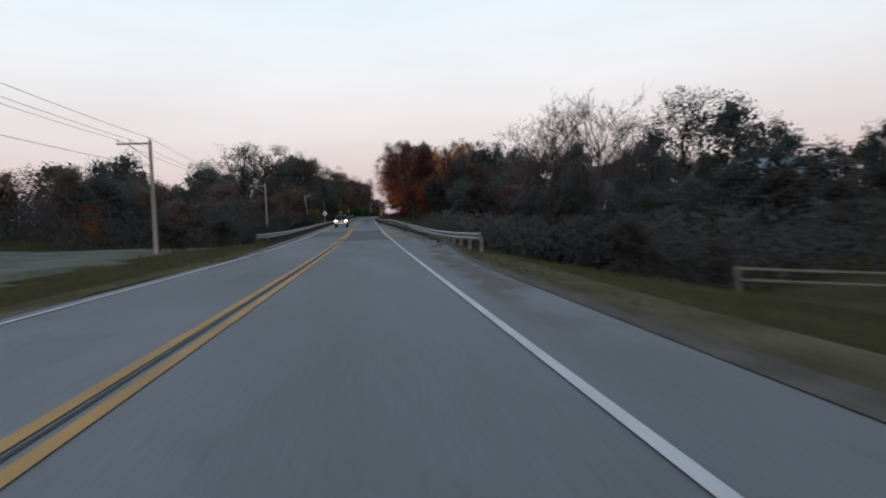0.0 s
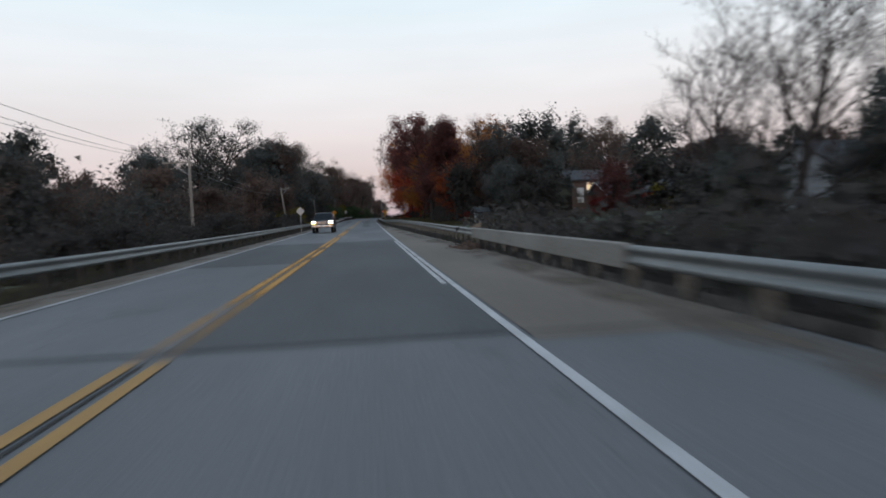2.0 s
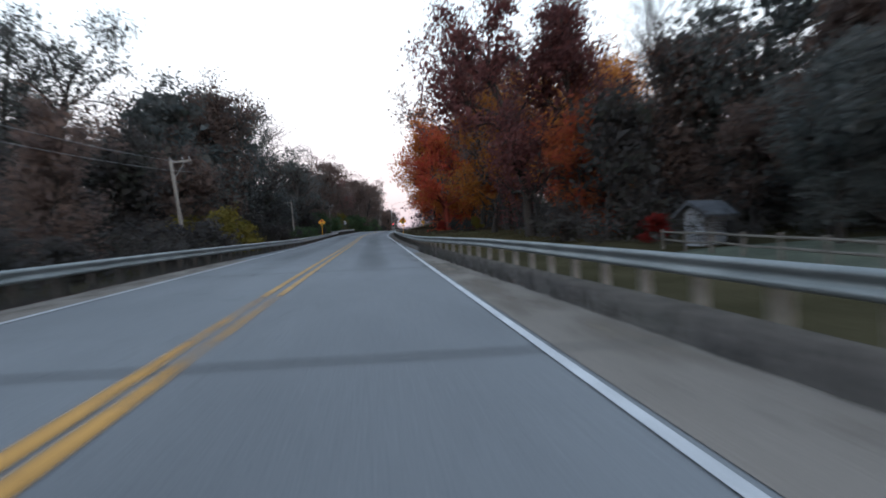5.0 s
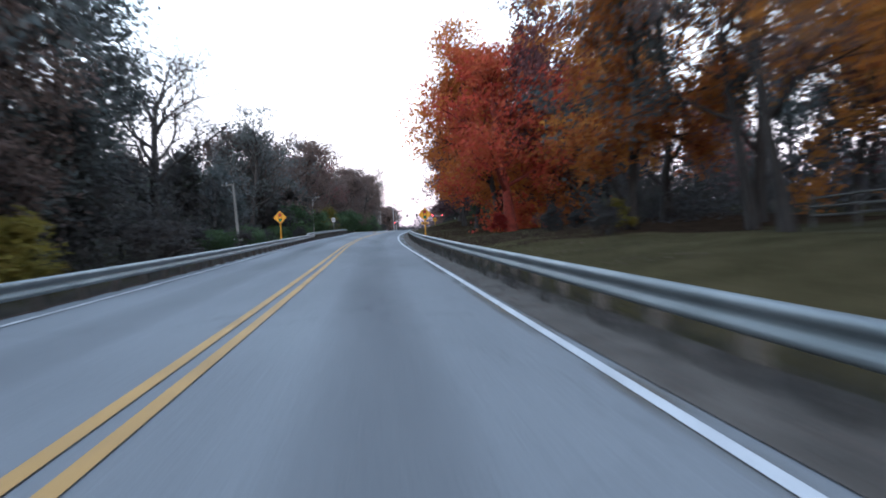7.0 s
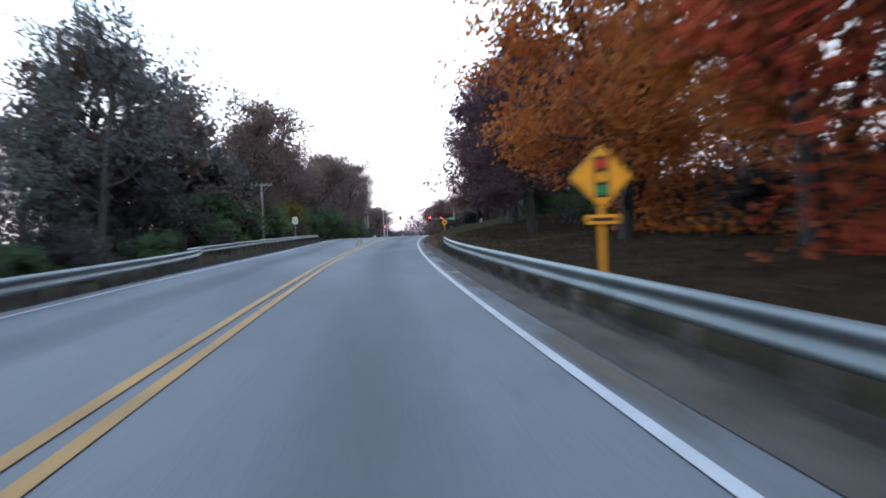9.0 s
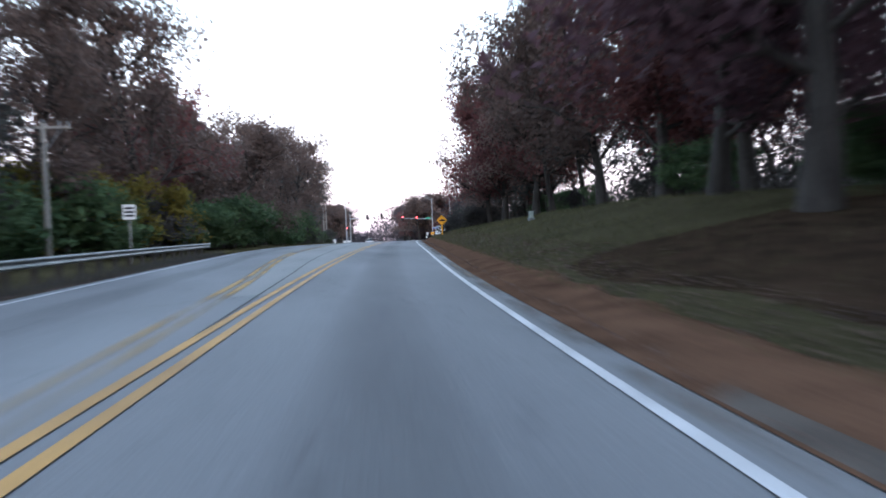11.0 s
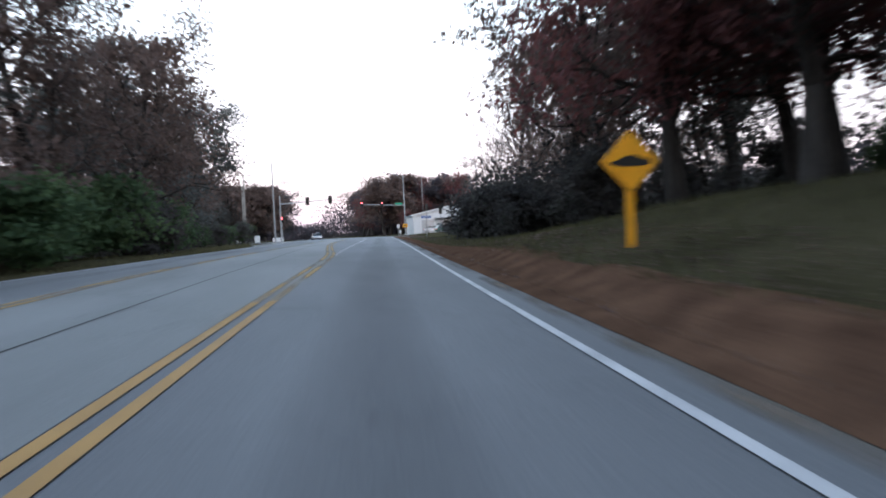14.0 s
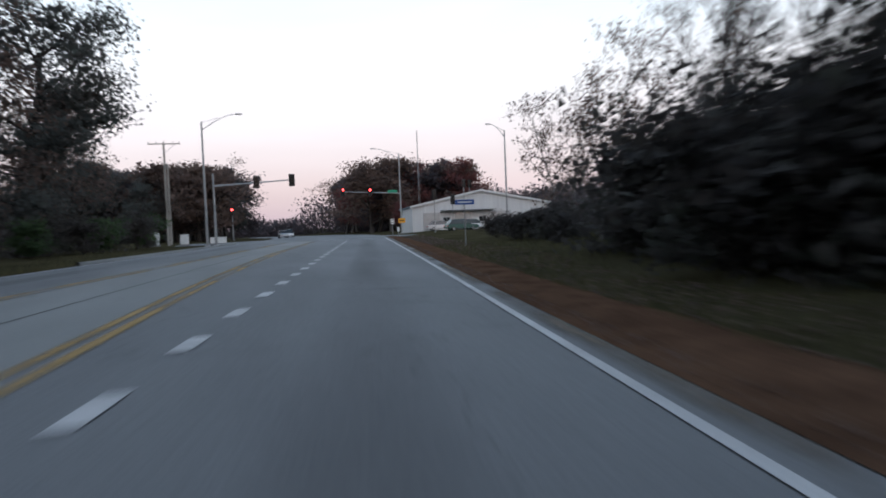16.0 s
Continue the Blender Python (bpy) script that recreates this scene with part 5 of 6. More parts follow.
def street_light(u, y, h, reach, label, arm_h=None, heads=(), lamp=True, sign=None):
    """Steel pole with a luminaire arm and, at the signals, a mast arm with its heads."""
    o = thing("signal_mast" if heads else "street_lamp", place(u, y), label, "traffic signal" if heads else "street lamp", "signals" if heads else "street lamps")
    part("pole", rodded((0, 0, -0.3), (0, 0, h), 0.15, 0.09, 12), M_STEEL, o)
    part("base_plate", boxed(0, 0, 0.08, 0.5, 0.5, 0.2, 0.03), M_STEEL, o)
    if lamp:
        bm = bmesh.new()
        last = Vector((0, 0, h - 0.9))
        for i in range(1, 9):
            s = i / 8
            q = Vector((reach * s, -0.1 * s, h - 0.9 + 1.7 * math.sin(s * 1.5)))
            rod(bm, last, q, 0.05 - 0.015 * s, None, 6)
            last = q
        rod(bm, (0, 0, h - 0.1), (reach * 0.55, 0, h + 0.45), 0.025, None, 6)
        part("lamp_arm", bm, M_STEEL, o)
        hd = bmesh.new()
        box(hd, last.x + 0.28 * (1 if reach > 0 else -1), last.y, last.z, 0.75, 0.3, 0.14, 0.05)
        part("luminaire", hd, M_STEEL, o)
    if heads:
        far = max((x for x, _ in heads), key=abs)
        part("mast_arm", rodded((0, 0, arm_h - 0.25), (far, 0, arm_h + 0.25), 0.11, 0.06, 10), M_STEEL, o)
        for x, lit in heads:
            signal_head(o, x, -0.2, arm_h + 0.25 * x / far - 0.05, lit)
    if sign:
        part("street_name_sign", boxed(sign, -0.12, arm_h + 0.12, 1.6, 0.03, 0.42, 0.01), M_GREENSIGN, o, "green street name sign")
    return o


# near-side mast over the left lanes
street_light(-17.2, 421.5, 13.4, 3.6, "tall grey street lamp beside the signal mast")
street_light(-16.0, 420, 7.7, 0, "grey steel signal mast reaching over the lanes", 6.6, [(4.4, None), (8.1, None)], lamp=False)
# far-side mast with red lights
street_light(6.6, 455, 13.2, -4.0, "grey steel signal mast showing red lights", 6.9, [(-9.4, 0), (-5.0, 0)], sign=-1.3)
street_light(19.2, 431, 13.2, -2.0, "tall grey street lamp beside the warehouse yard")


def post_signal(u, y, z, label, lit=None):
    o = thing("signal_post", place(u, y), label, "traffic signal", "signals")
    part("pole", rodded((0, 0, -0.2), (0, 0, z - 0.45), 0.06, None, 10), M_STEEL, o)
    part("cap", rodded((0, 0, z - 0.5), (0, 0, z - 0.42), 0.09, None, 10), M_STEEL, o)
    signal_head(o, 0, -0.2, z + 0.15, lit)
    return o


post_signal(-19.6, 452, 4.2, "post-mounted signal showing red", 0)
post_signal(9.3, 432, 5.0, "post-mounted signal seen from behind the corner")
post_signal(12.4, 436, 4.2, "short post-mounted signal by the yard entrance")
post_signal(17.5, 455, 7.6, "tall post-mounted signal beyond the cross street")
post_signal(18.7, 456, 7.6, "tall post-mounted signal beyond the cross street")


# ---- road signs ----
def diamond(bm, half, y0, y1, z, r=0.07):
    """Square plate on its corner, with rounded corners."""
    pts = []
    for k in range(4):
        a = math.pi / 2 * k
        for s in (-0.5, 0, 0.5):
            b = a + s
            cx, cz = (half - r * 1.4) * math.cos(a), (half - r * 1.4) * math.sin(a)
            pts.append((cx + r * math.cos(b), z + cz + r * math.sin(b)))
    return prism(bm, pts, y0, y1)


def disc(bm, x, y0, y1, z, r, n=18):
    return prism(bm, [(x + r * math.cos(6.2832 * k / n), z + r * math.sin(6.2832 * k / n)) for k in range(n)], y0, y1)


def warning_sign(u, y, z, label, symbol, plaque=False, half=0.60, post_material=None, back=False, turn=0):
    o = thing("road_sign", place(u, y), label, "road sign", "road signs", turn)
    base = float(o.matrix_basis.translation.z)
    zz = float(road_z(y)) + z - base
    part("post", boxed(0, 0.06, (zz + 0.3) / 2 - 0.2, 0.09, 0.05, zz + 0.7, 0.006), post_material or (M_GALV if symbol == "hump" else M_SIGNY), o)
    if symbol == "hump":
        part("post_sleeve", boxed(0, 0.055, (zz - half + 0.2) / 2, 0.13, 0.09, zz - half + 0.3, 0.008), M_SIGNY, o, "yellow reflective sleeve")
    part("plate", diamond(bmesh.new(), half, -0.012, 0.012, zz), M_BACK if back else M_SIGNY, o)
    if not back:
        for d, m in ((half - 0.035, M_SIGNK), (half - 0.055, M_SIGNY)):
            part("border" if m is M_SIGNK else "face", diamond(bmesh.new(), d, -0.016 - (0.003 if m is M_SIGNY else 0), -0.0125, zz), m, o)
    if symbol == "signal":
        k = half / 0.6
        part("symbol", boxed(0, -0.021, zz, 0.27 * k, 0.006, 0.74 * k, 0.002), M_SIGNK, o)
        for i, m in enumerate((M_SIGNR, M_SIGNY, M_SIGNG)):
            part("symbol_lamp", disc(bmesh.new(), 0, -0.030, -0.0245, zz + (0.235 - 0.235 * i) * k, 0.10 * k), m, o)
    if symbol == "hump":
        pts = [(-0.40, -0.05), (-0.40, 0.0), (-0.26, 0.02), (-0.12, 0.10), (0.10, 0.12), (0.22, 0.07), (0.40, 0.03), (0.40, -0.05), (0.2, -0.09), (-0.2, -0.09)]
        part("symbol", prism(bmesh.new(), [(a, zz + b) for a, b in pts], -0.026, -0.020), M_SIGNK, o)
    if plaque:
        part("plaque", boxed(0, -0.01, zz - half - 0.16, 0.62, 0.024, 0.17, 0.01), M_SIGNY, o, "yellow name plaque")
        part("bar", boxed(0, -0.026, zz - half - 0.16, 0.46, 0.006, 0.06, 0.002), M_SIGNK, o)
    return o


warning_sign(3.9, 209.6, 1.98, "yellow signal-ahead warning sign on a yellow post", "signal", True, 0.58)
warning_sign(-8.4, 210.6, 2.25, "yellow signal-ahead warning sign behind the guardrail", "signal", False, 0.58, turn=2)
warning_sign(4.75, 317.2, 2.2, "yellow diamond warning sign with a black hump symbol", "hump", False, 0.60)
warning_sign(-6.95, 115.4, 2.2, "grey back of a diamond road sign behind the guardrail", None, False, 0.46, M_STEEL, True, 8)


def plate_sign(u, y, z, w, h, face, label, bars=0, posts=1, bar_material=None, turn=0):
    o = thing("road_sign", place(u, y), label, "road sign", "road signs", turn)
    zz = float(road_z(y)) + z - float(o.matrix_basis.translation.z)
    for k in range(posts):
        x = 0 if posts == 1 else (k - 0.5) * w * 0.7
        part("post", boxed(x, 0.05, zz / 2, 0.06, 0.05, zz + h * 0.8, 0.005), M_STEEL, o)
    part("plate", boxed(0, 0, zz, w, 0.02, h, 0.004), face, o)
    for k in range(bars):
        part("bar", boxed(0, -0.013, zz + h * (0.25 - 0.5 * k / max(1, bars - 1)) if bars > 1 else zz, w * 0.74, 0.006, h * (0.3 if bars == 1 else 0.14), 0.001), bar_material or M_SIGNK, o)
    return o


plate_sign(-13.1, 280.5, 2.6, 0.62, 0.76, M_SIGNW, "white rectangular road sign on a steel post", 3)
plate_sign(5.2, 379, 2.35, 1.05, 0.26, M_SIGNB, "blue street name sign on a thin post", 1, 1, M_SIGNW)
plate_sign(1.6 + 2.9, 447, 2.1, 0.6, 0.75, M_SIGNW, "small white sign beyond the intersection", 2)
plate_sign(6.2, 450, 2.2, 1.1, 0.7, M_SIGNY, "small yellow sign beyond the intersection", 1)
plate_sign(3.6, 420, 0.9, 0.25, 0.5, M_SIGNW, "small white marker at the corner", 0)


def cabinet(u, y, w, d, h, label, material=None):
    o = thing("utility_cabinet", place(u, y), label, "cabinet", "utility cabinets")
    part("plinth", boxed(0, 0, 0.05, w + 0.15, d + 0.15, 0.2, 0.01), M_MEDIAN, o)
    b = part("body", boxed(0, 0, 0.15 + h / 2, w, d, h, 0.02), material or M_SIGNW, o)
    part("door", boxed(0, -d / 2 - 0.008, 0.15 + h / 2, w * 0.86, 0.02, h * 0.86, 0.005), material or M_SIGNW, b)
    part("lid", boxed(0, 0, 0.17 + h, w + 0.06, d + 0.06, 0.05, 0.01), material or M_SIGNW, b)
    return o


cabinet(-24.2, 428, 0.8, 0.6, 1.4, "pale traffic signal cabinet beside the pole")
cabinet(-21.3, 429, 0.9, 0.6, 1.1, "low pale utility cabinet at the corner")
cabinet(-18.3, 433, 1.9, 0.6, 0.7, "low white utility box near the mast")
cabinet(9.9, 290, 0.26, 0.26, 0.42, "small pale green utility pedestal on the bank", M_CABINET)


# ---- fences ----
def rail_fence(spans, rails, height, material, label, gap=2.4):
    o = thing("fence", place(*spans[0]), label, "fence", "fences")
    inv = o.matrix_basis.inverted()
    fr2 = random.Random(4)
    for (ua, ya), (ub, yb) in zip(spans, spans[1:]):
        n = max(1, int(math.hypot(ub - ua, yb - ya) / gap))
        pts = [place(ua + (ub - ua) * k / n, ya + (yb - ya) * k / n) for k in range(n + 1)]
        for k, p in enumerate(pts):
            bm = boxed(0, 0, height / 2 - 0.15, 0.11, 0.11, height + 0.4, 0.012)
            bm.transform(inv @ Matrix.Translation(p) @ pose(0, 0, 0, fr2.uniform(-2, 2), fr2.uniform(-2, 2), fr2.uniform(0, 30)))
            part("post", bm, material, o)
            if k:
                for r in range(rails):
                    z = height * (0.92 - 0.8 * r / max(1, rails))
                    part("rail", rodded(inv @ (pts[k - 1] + Vector((0, 0, z + fr2.uniform(-0.03, 0.03)))), inv @ (p + Vector((0, 0, z + fr2.uniform(-0.03, 0.03)))), 0.05, 0.045, 6), material, o)
    return o


rail_fence([(10.8, 19.2), (15.5, 18), (24, 17)], 2, 0.8, M_WOODRAIL, "weathered grey split-rail fence below the verge", 2.5)
rail_fence([(12.0, 84), (13.2, 110), (13.8, 137)], 2, 0.95, M_WOODRAIL, "grey-brown two-rail wooden pasture fence")
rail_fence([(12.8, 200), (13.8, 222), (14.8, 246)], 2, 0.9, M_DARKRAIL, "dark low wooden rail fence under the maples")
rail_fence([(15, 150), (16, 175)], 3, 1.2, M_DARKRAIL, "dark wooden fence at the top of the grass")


# ---- buildings ----
def window(parent, x, y, z, w, h, axis="y", out=-1, lit=False):
    """Framed window on a wall; axis is the wall's normal."""
    def put(name, a, b, sx, sz, depth, push, m, under):
        c = (a, y + out * push, b, sx, depth, sz) if axis == "y" else (x + out * push, a, b, depth, sx, sz)
        return part(name, boxed(*c, 0.004), m, under)
    ca = x if axis == "y" else y
    wd = put("window", ca, z, w + 0.14, h + 0.14, 0.07, 0.02, M_TRIM, parent)
    put("pane", ca, z, w, h, 0.03, 0.055, M_WINLIGHT if lit else M_GLASS, wd)
    put("glazing_bar", ca, z, 0.05, h, 0.03, 0.07, M_TRIM, wd)
    put("sill", ca, z - h / 2 - 0.08, w + 0.24, 0.06, 0.14, 0.06, M_TRIM, wd)
    return wd


def house(u, y, turn, w, d, eave, ridge, wall_m, roof_m, label, category="house", windows=(), door=None, chimney=False, base=0.0):
    o = thing("house" if category == "house" else category, place(u, y, base), label, category, "", turn)
    bm = bmesh.new()
    prism(bm, [(-w / 2, -0.6 - base), (w / 2, -0.6 - base), (w / 2, eave), (0, ridge), (-w / 2, eave)], -d / 2, d / 2) if d > w else \
        prism(bm, [(-d / 2, -0.6 - base), (d / 2, -0.6 - base), (d / 2, eave), (0, ridge), (-d / 2, eave)], -w / 2, w / 2, "x")
    part("wall", bm, wall_m, o)
    for s in (-1, 1):
        rb = bmesh.new()
        run = (w if d > w else d) / 2
        k = (ridge - eave) / run
        e = run + 0.45
        pts = [(0, ridge + 0.05), (s * e, ridge + 0.05 - k * e), (s * e, ridge + 0.19 - k * e), (0, ridge + 0.20)]
        prism(rb, pts, -(d if d > w else w) / 2 - 0.4, (d if d > w else w) / 2 + 0.4, "y" if d > w else "x")
        part("roof", rb, roof_m, o)
    for x, z, ww, hh, lit in windows:
        window(o, x, -d / 2, z, ww, hh, "y", -1, lit)
    if door is not None:
        dr = part("door", boxed(door, -d / 2 - 0.03, 1.0, 0.95, 0.06, 2.05, 0.01), M_TRIM, o)
        part("door_handle", boxed(door + 0.36, -d / 2 - 0.08, 1.0, 0.04, 0.06, 0.12, 0.005), M_STEEL, dr)
    if chimney:
        part("chimney", boxed(w * 0.2, 0, ridge + 0.2, 0.7, 0.6, 1.6, 0.02), M_BRICK, o)
    return o


house(31.4, 83, 8, 7.4, 6.0, 2.9, 4.6, M_SIDING, M_ROOF, "pale blue-grey two-storey house behind bare trees", windows=[(-3, 1.4, 1.0, 1.3, False), (-1, 1.4, 1.0, 1.3, False), (1.3, 1.4, 1.0, 1.3, False), (3, 1.4, 1.0, 1.3, False), (-0.2, 1.4, 0.8, 1.3, False)], door=2.1, chimney=True, base=0.3)
house(38, 60, -10, 7, 5, 3.2, 4.6, M_SIDING, M_BLUEROOF, "pale barn with a blue-grey metal roof", "barn", windows=[(-2, 1.8, 1.2, 1.2, False)], door=2, base=0.6)
bungalow = house(32.7, 137, 4, 9.6, 8, 3.1, 4.5, M_BRICK, M_ROOF, "brown brick house with a grey shingle roof and a lit window", windows=[(-2.2, 2.2, 0.9, 0.9, True), (0.8, 2.2, 1.2, 1.0, False), (3.2, 2.2, 1.2, 1.0, False)], door=-3.6, chimney=True, base=1.7)
part("wing_wall", prism(bmesh.new(), [(-9.4, -2.6), (-4.05, -2.6), (-4.05, 1.1), (-6.7, 2.4), (-9.4, 1.1)], -1.9, 9.5, "x"), M_BRICK, bungalow)
for side in (-1, 1):
    part("wing_roof", prism(bmesh.new(), [(-6.7, 2.45), (-6.7 + side * 3.3, 0.84), (-6.7 + side * 3.3, 0.98), (-6.7, 2.60)], -2.6, 9.9, "x"), M_ROOF, bungalow)
    part("barge_board", prism(bmesh.new(), [(-6.7, 2.42), (-6.7 + side * 3.34, 0.80), (-6.7 + side * 3.34, 1.02), (-6.7, 2.64)], -2.66, -2.605, "x"), M_TRIM, bungalow, "pale barge board")
for x in (-2.3, 1.4, 5.2, 9.2):
    part("porch_post", boxed(x, -9.75, -0.6, 0.14, 0.14, 3.2, 0.01), M_TRIM, bungalow)
for x in (0.2, 4.0, 7.2):
    window(bungalow, x, -9.4, 0.0, 1.2, 0.9)
house(60, 138, -6, 16, 9, 2.9, 5.0, M_BRICK, M_ROOF, "low dark brick house with a broad shingle roof", windows=[(-4, 1.5, 1.6, 1.2, False), (0.5, 1.5, 1.2, 1.2, False), (5, 1.5, 1.6, 1.2, False)], door=2.6, base=0.4)


house(16.2, 137.5, 20, 1.5, 1.2, 1.4, 1.8, M_SIDING, M_ROOF, "small pale garden shed at the wood's edge", "shed", base=0.2)


def warehouse(u, y):
    o = thing("warehouse", place(u, y), "white metal-sided warehouse with a shallow gable roof", "warehouse", "", -6)
    w, d, e, r = 23.6, 22.0, 4.1, 6.5
    part("wall", prism(bmesh.new(), [(-w / 2, -0.5), (w / 2, -0.5), (w / 2, e), (0, r), (-w / 2, e)], -d / 2, d / 2), M_METALWALL, o)
    for side in (-1, 1):
        k = (r - e) / (w / 2)
        x2, z2 = side * (w / 2 + 0.4), e - k * 0.4
        part("roof", prism(bmesh.new(), [(0, r + 0.03), (x2, z2 + 0.03), (x2, z2 + 0.2), (0, r + 0.2)], -d / 2 - 0.4, d / 2 + 0.4), M_BLUEROOF, o, "grey metal roof sheet")
        part("barge_board", prism(bmesh.new(), [(0, r - 0.12), (x2, z2 - 0.12), (x2, z2 + 0.22), (0, r + 0.22)], -d / 2 - 0.46, -d / 2 - 0.405), M_TRIM, o)
    for k in range(23):
        x = -w / 2 + 0.8 + k
        top = r - (r - e) * abs(x) / (w / 2) - 0.25
        part("rib", boxed(x, -d / 2 - 0.02, top / 2, 0.06, 0.05, top, 0.006), M_METALWALL, o)
    for x, ww in ((-8.6, 2.8), (-3.2, 2.8), (3.4, 3.4)):
        dr = part("roller_door", boxed(x, -d / 2 - 0.04, 1.5, ww, 0.08, 3.0, 0.01), M_SILVER, o, "grey roller door")
        for q in range(6):
            part("slat", boxed(x, -d / 2 - 0.09, 0.35 + q * 0.48, ww - 0.1, 0.03, 0.42, 0.008), M_SILVER, dr)
    for x in (-6.0, 0.2, 7.6, 9.8):
        window(o, x, -d / 2, 1.7, 1.2, 0.9)
    part("door", boxed(6.0, -d / 2 - 0.03, 1.02, 1.0, 0.07, 2.1, 0.01), M_STEEL, o)
    part("canopy", boxed(-2.5, -d / 2 - 0.75, 3.25, 9, 1.5, 0.14, 0.02), M_ROOF, o, "dark flat canopy over the doors")
    return o


heap_v, heap_f = [], []
for i in range(7):
    for k in range(14):
        a, b = 6.2832 * k / 14, i / 6 * 1.57
        r = 0.95 * math.cos(b) * (1 + 0.25 * noise.noise((math.cos(a) * 2, math.sin(a) * 2, i * 0.5)))
        heap_v.append((r * 1.2 * math.cos(a), r * math.sin(a), 0.75 * math.sin(b) - 0.1))
        if i:
            heap_f.append(((i - 1) * 14 + k, (i - 1) * 14 + (k + 1) % 14, i * 14 + (k + 1) % 14, i * 14 + k))
heap = thing("brush_heap", place(11.9, 113), "tan heap of dry brush beside the pasture fence", "brush heap")
raw("heap", heap_v, heap_f, surface("dry_brush", (0.10, 0.07, 0.05), (0.27, 0.20, 0.15), 6, 0.95, 0, 0.9, 25), heap)




def debris(u, y):
    """A low drift of leaves and broken twigs swept against the rail."""
    rng = np.random.default_rng(31)
    o = thing("debris_pile", place(u, y), "dark pile of wet leaves and twigs on the shoulder", "debris")
    c = rng.normal(0, 1, (420, 3)) * [0.24, 0.75, 0.0]
    c[:, 2] = 0.02 + 0.26 * np.exp(-(c[:, 0] / 0.3) ** 2 - (c[:, 1] / 0.8) ** 2) * rng.random(420)
    tagged(raw("leaf_pile", *leaf_cloud(c, 0.04, 0.10), L_BROWN, o), kind="stuff")
    for _ in range(9):
        p = Vector((rng.normal(0, 0.2), rng.normal(0, 0.6), 0.05))
        q = p + Vector((rng.normal(0, 0.3), rng.normal(0, 0.4), rng.uniform(0.1, 0.3)))
        part("twig", rodded(p, q, 0.014, 0.006, 5), M_BARK, o)
    return o


debris(3.75, 67)
warehouse(20.7, 466)
tower = thing("radio_mast", place(22.8, 520), "thin lattice radio mast behind the warehouse", "mast")
for k in range(3):
    a = 2.094 * k
    part("leg", rodded((0.35 * math.cos(a), 0.35 * math.sin(a), 0), (0.08 * math.cos(a), 0.08 * math.sin(a), 26), 0.05, 0.04, 5), M_STEEL, tower)
for k in range(26):
    f0 = 0.35 - 0.27 * k / 26
    part("brace", rodded((f0, 0, k), (-f0 * 0.5, f0 * 0.87, k + 1), 0.025, None, 4), M_STEEL, tower)


# ---- vehicles ----
def wheel(parent, x, y, r, w):
    t = part("wheel", rodded((x - w / 2, y, r), (x + w / 2, y, r), r * 0.9, None, 24), M_TYRE, parent)
    ty = bmesh.new()
    n, k = 28, 8
    ring = []
    for i in range(n):
        a = 6.2832 * i / n
        row = []
        for j in range(k):
            b = 6.2832 * j / k
            rr = r - w * 0.32 + w * 0.32 * math.cos(b)
            row.append(ty.verts.new((x + w * 0.52 * math.sin(b), y + rr * math.cos(a), r + rr * math.sin(a))))
        ring.append(row)
    for i in range(n):
        for j in range(k):
            ty.faces.new((ring[i][j], ring[(i + 1) % n][j], ring[(i + 1) % n][(j + 1) % k], ring[i][(j + 1) % k]))
    part("tyre", ty, M_TYRE, t)
    part("rim", rodded((x - w * 0.53, y, r), (x + w * 0.53, y, r), r * 0.58, None, 16), M_RIM, t)
    part("hub", rodded((x - w * 0.57, y, r), (x + w * 0.57, y, r), r * 0.16, None, 10), M_BLACK, t)


def shell(outline, half, taper, bevel=0.05):
    """A car body from its side outline (y along, z up), drawn in towards the top."""
    bm = bmesh.new()
    prism(bm, outline, -half, half, "x")
    zs = [v.co.z for v in bm.verts]
    z0, z1 = min(zs), max(zs)
    for v in bm.verts:
        v.co.x *= 1 - taper * ((v.co.z - z0) / (z1 - z0)) ** 2
    bmesh.ops.bevel(bm, geom=list(bm.edges), offset=bevel, segments=2, affect="EDGES", profile=0.6)
    return bm


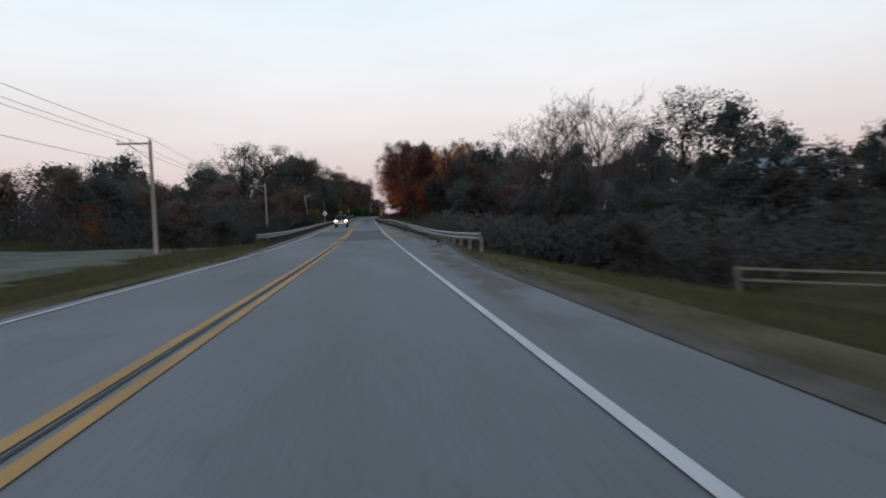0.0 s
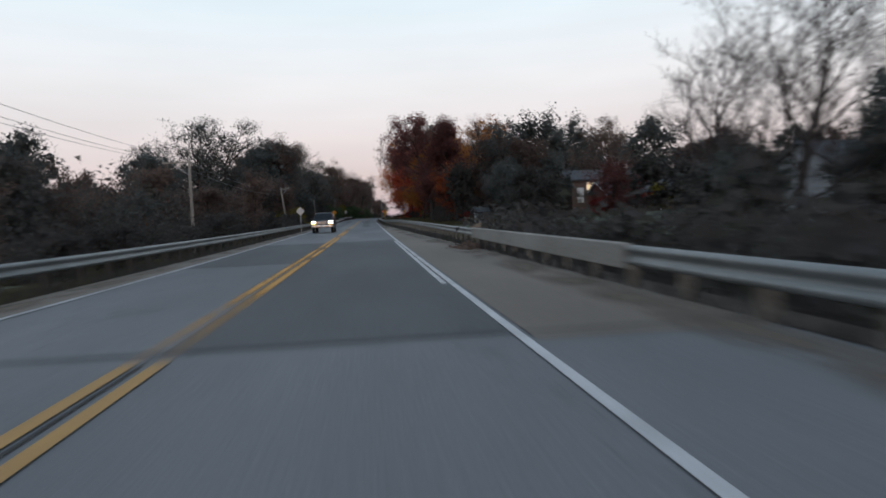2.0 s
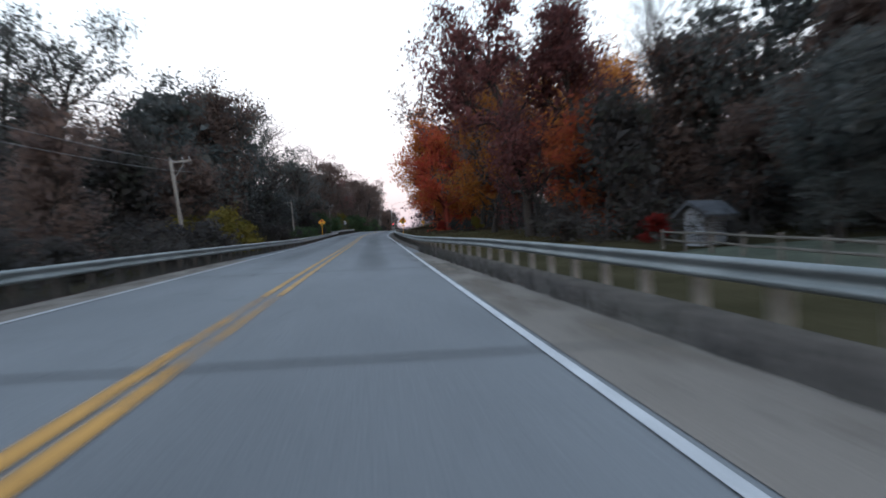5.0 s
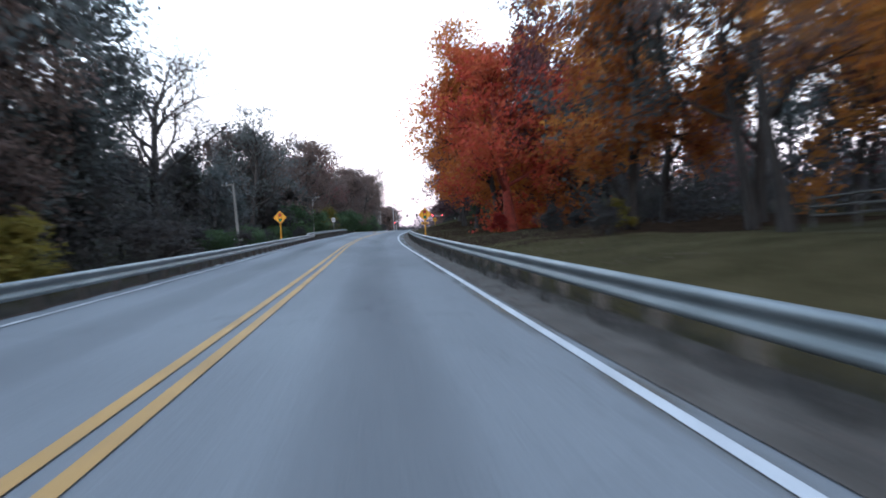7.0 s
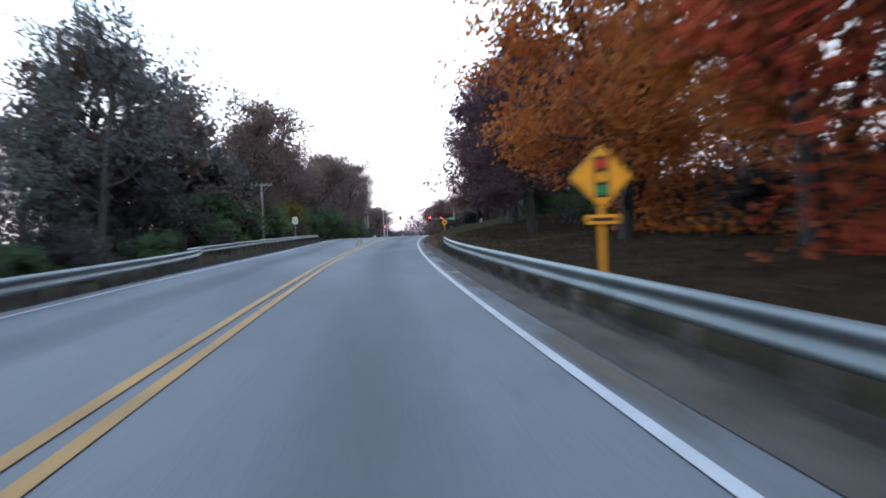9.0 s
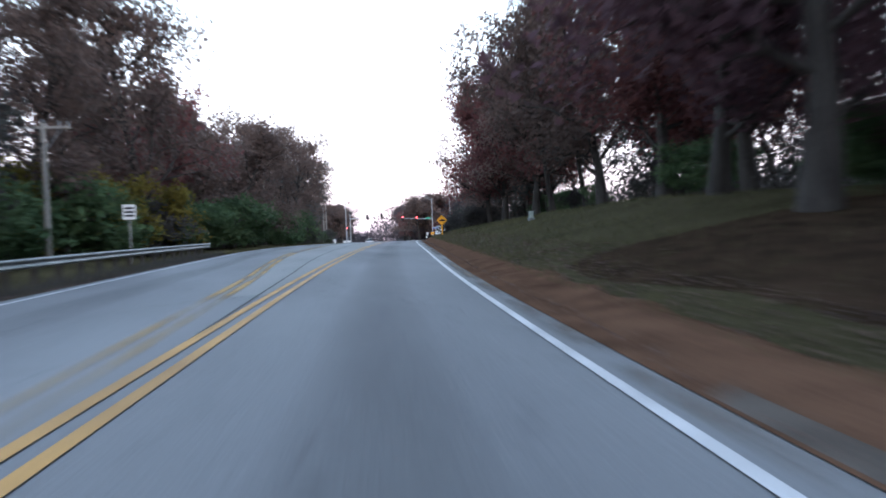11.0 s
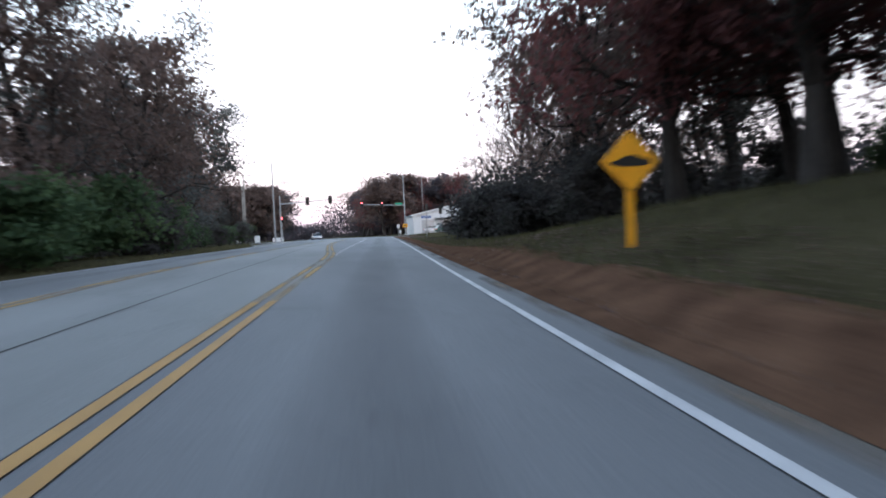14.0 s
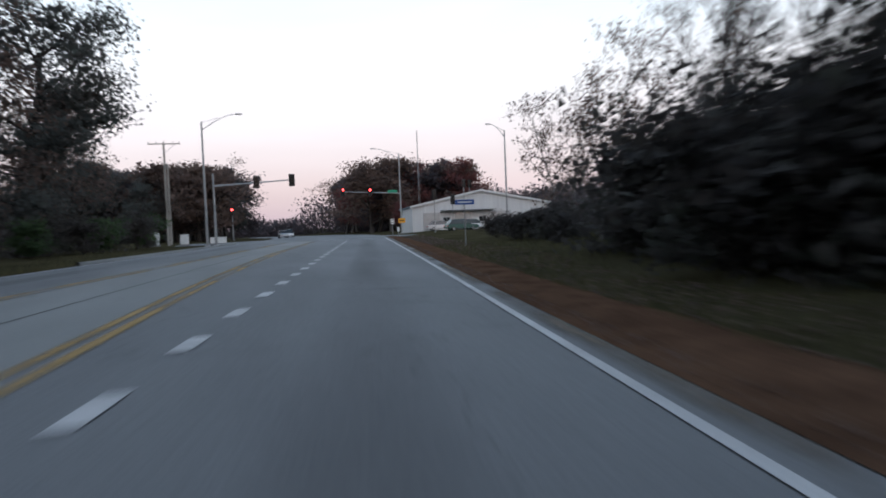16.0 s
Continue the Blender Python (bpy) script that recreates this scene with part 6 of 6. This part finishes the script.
def pickup(u, y, turn, label):
    o = thing("pickup_truck", place(u, y), label, "truck", "", turn)
    # front at -y
    part("body", shell([(-2.75, 0.55), (-2.78, 1.02), (-2.65, 1.16), (-1.25, 1.24), (2.75, 1.24), (2.78, 0.6), (2.2, 0.5), (-2.2, 0.48)], 0.98, 0.05, 0.05), M_NAVY, o)
    part("cab", shell([(-1.35, 1.18), (-0.62, 1.78), (-0.4, 1.86), (0.85, 1.86), (1.12, 1.20)], 0.90, 0.20, 0.05), M_NAVY, o)
    ws = bmesh.new()
    ws_v = [ws.verts.new(p) for p in ((-0.80, -1.33, 1.27), (0.80, -1.33, 1.27), (0.68, -0.66, 1.80), (-0.68, -0.66, 1.80))]
    ws.faces.new(ws_v)
    bmesh.ops.solidify(ws, geom=list(ws.faces), thickness=0.02)
    part("windscreen", ws, M_GLASS, o)
    for s in (-1, 1):
        part("side_window", boxed(s * 0.845, 0.25, 1.54, 0.03, 1.25, 0.36, 0.01, m=Matrix()), M_GLASS, o)
        part("mirror", boxed(s * 1.08, -0.85, 1.32, 0.22, 0.12, 0.24, 0.04), M_BLACK, o)
        part("headlight", boxed(s * 0.76, -2.77, 0.98, 0.36, 0.10, 0.17, 0.03), M_HEADLAMP, o, "glowing headlight")
        part("turn_signal", boxed(s * 0.76, -2.77, 0.84, 0.36, 0.09, 0.07, 0.02), M_AMBER, o, "glowing amber lamp")
        part("tail_light", boxed(s * 0.88, 2.77, 1.0, 0.14, 0.06, 0.34, 0.02), M_DARKLENS, o)
        part("door", boxed(s * 0.962, 0.1, 0.9, 0.03, 1.4, 0.55, 0.01), M_NAVY, o)
        for yy in (-1.75, 1.75):
            wheel(o, s * 0.84, yy, 0.39, 0.26)
    g = part("grille", boxed(0, -2.765, 0.93, 1.08, 0.08, 0.26, 0.02), M_BLACK, o)
    for z in (0.85, 0.93, 1.01):
        part("bar", boxed(0, -2.81, z, 1.04, 0.03, 0.035, 0.01), M_CHROME, g)
    part("bumper", boxed(0, -2.86, 0.62, 1.9, 0.2, 0.2, 0.05), M_CHROME, o, "chrome front bumper")
    part("rear_bumper", boxed(0, 2.84, 0.6, 1.85, 0.16, 0.16, 0.04), M_CHROME, o)
    part("plate", boxed(0, -2.97, 0.62, 0.31, 0.015, 0.16, 0.005), M_SIGNW, o)
    part("bed", boxed(0, 2.0, 1.245, 1.6, 1.4, 0.03, 0.005), M_BLACK, o)
    return o


pickup(-3.95, 106, 0, "dark blue pickup truck with its headlights on")


def car(u, y, turn, paint, label, tall=1.55, long_=4.5, tail=False):
    o = thing("car", place(u, y), label, "car", "cars", turn)
    h = long_ / 2
    part("body", shell([(-h, 0.42), (-h - 0.03, 0.72), (-h + 0.25, 0.86), (-h + 1.2, 0.94), (h - 0.1, 0.96), (h, 0.6), (h - 0.1, 0.36), (-h + 0.3, 0.32)], 0.88, 0.06, 0.06), paint, o)
    part("cabin", shell([(-h + 1.15, 0.92), (-h + 1.85, tall - 0.06), (-h + 2.2, tall), (h - 0.75, tall), (h - 0.15, 0.95)], 0.80, 0.18, 0.05), M_GLASS, o)
    part("roof_panel", boxed(0, 0.35, tall + 0.005, 1.22, long_ * 0.36, 0.05, 0.02), paint, o)
    for s in (-1, 1):
        part("headlight", boxed(s * 0.66, -h - 0.01, 0.68, 0.34, 0.06, 0.13, 0.02), M_CHROME, o)
        part("tail_light", boxed(s * 0.68, h - 0.0, 0.75, 0.26, 0.06, 0.15, 0.02), M_TAIL if tail else M_SIGNR, o)
        part("mirror", boxed(s * 0.95, -h + 1.5, 0.98, 0.18, 0.1, 0.13, 0.03), paint, o)
        for yy in (-h + 0.85, h - 0.85):
            wheel(o, s * 0.78, yy, 0.32, 0.2)
    part("bumper", boxed(0, -h - 0.02, 0.46, 1.66, 0.1, 0.2, 0.04), paint, o)
    part("bumper", boxed(0, h, 0.46, 1.66, 0.1, 0.2, 0.04), paint, o)
    return o


car(13.2, 434, 96, M_GREENCAR, "dark green estate car at the yard entrance", 1.6)
car(12.2, 447, 86, M_SILVER, "silver saloon parked by the warehouse")
car(18.5, 452, 90, M_CARWHITE, "white car parked beside the warehouse", 1.7)
car(-13.8, 482, 4, M_SILVER, "silver car waiting at the signals", 1.5)
car(-12.5, 500, 4, M_CARWHITE, "pale van-like car coming down the road", 1.9)
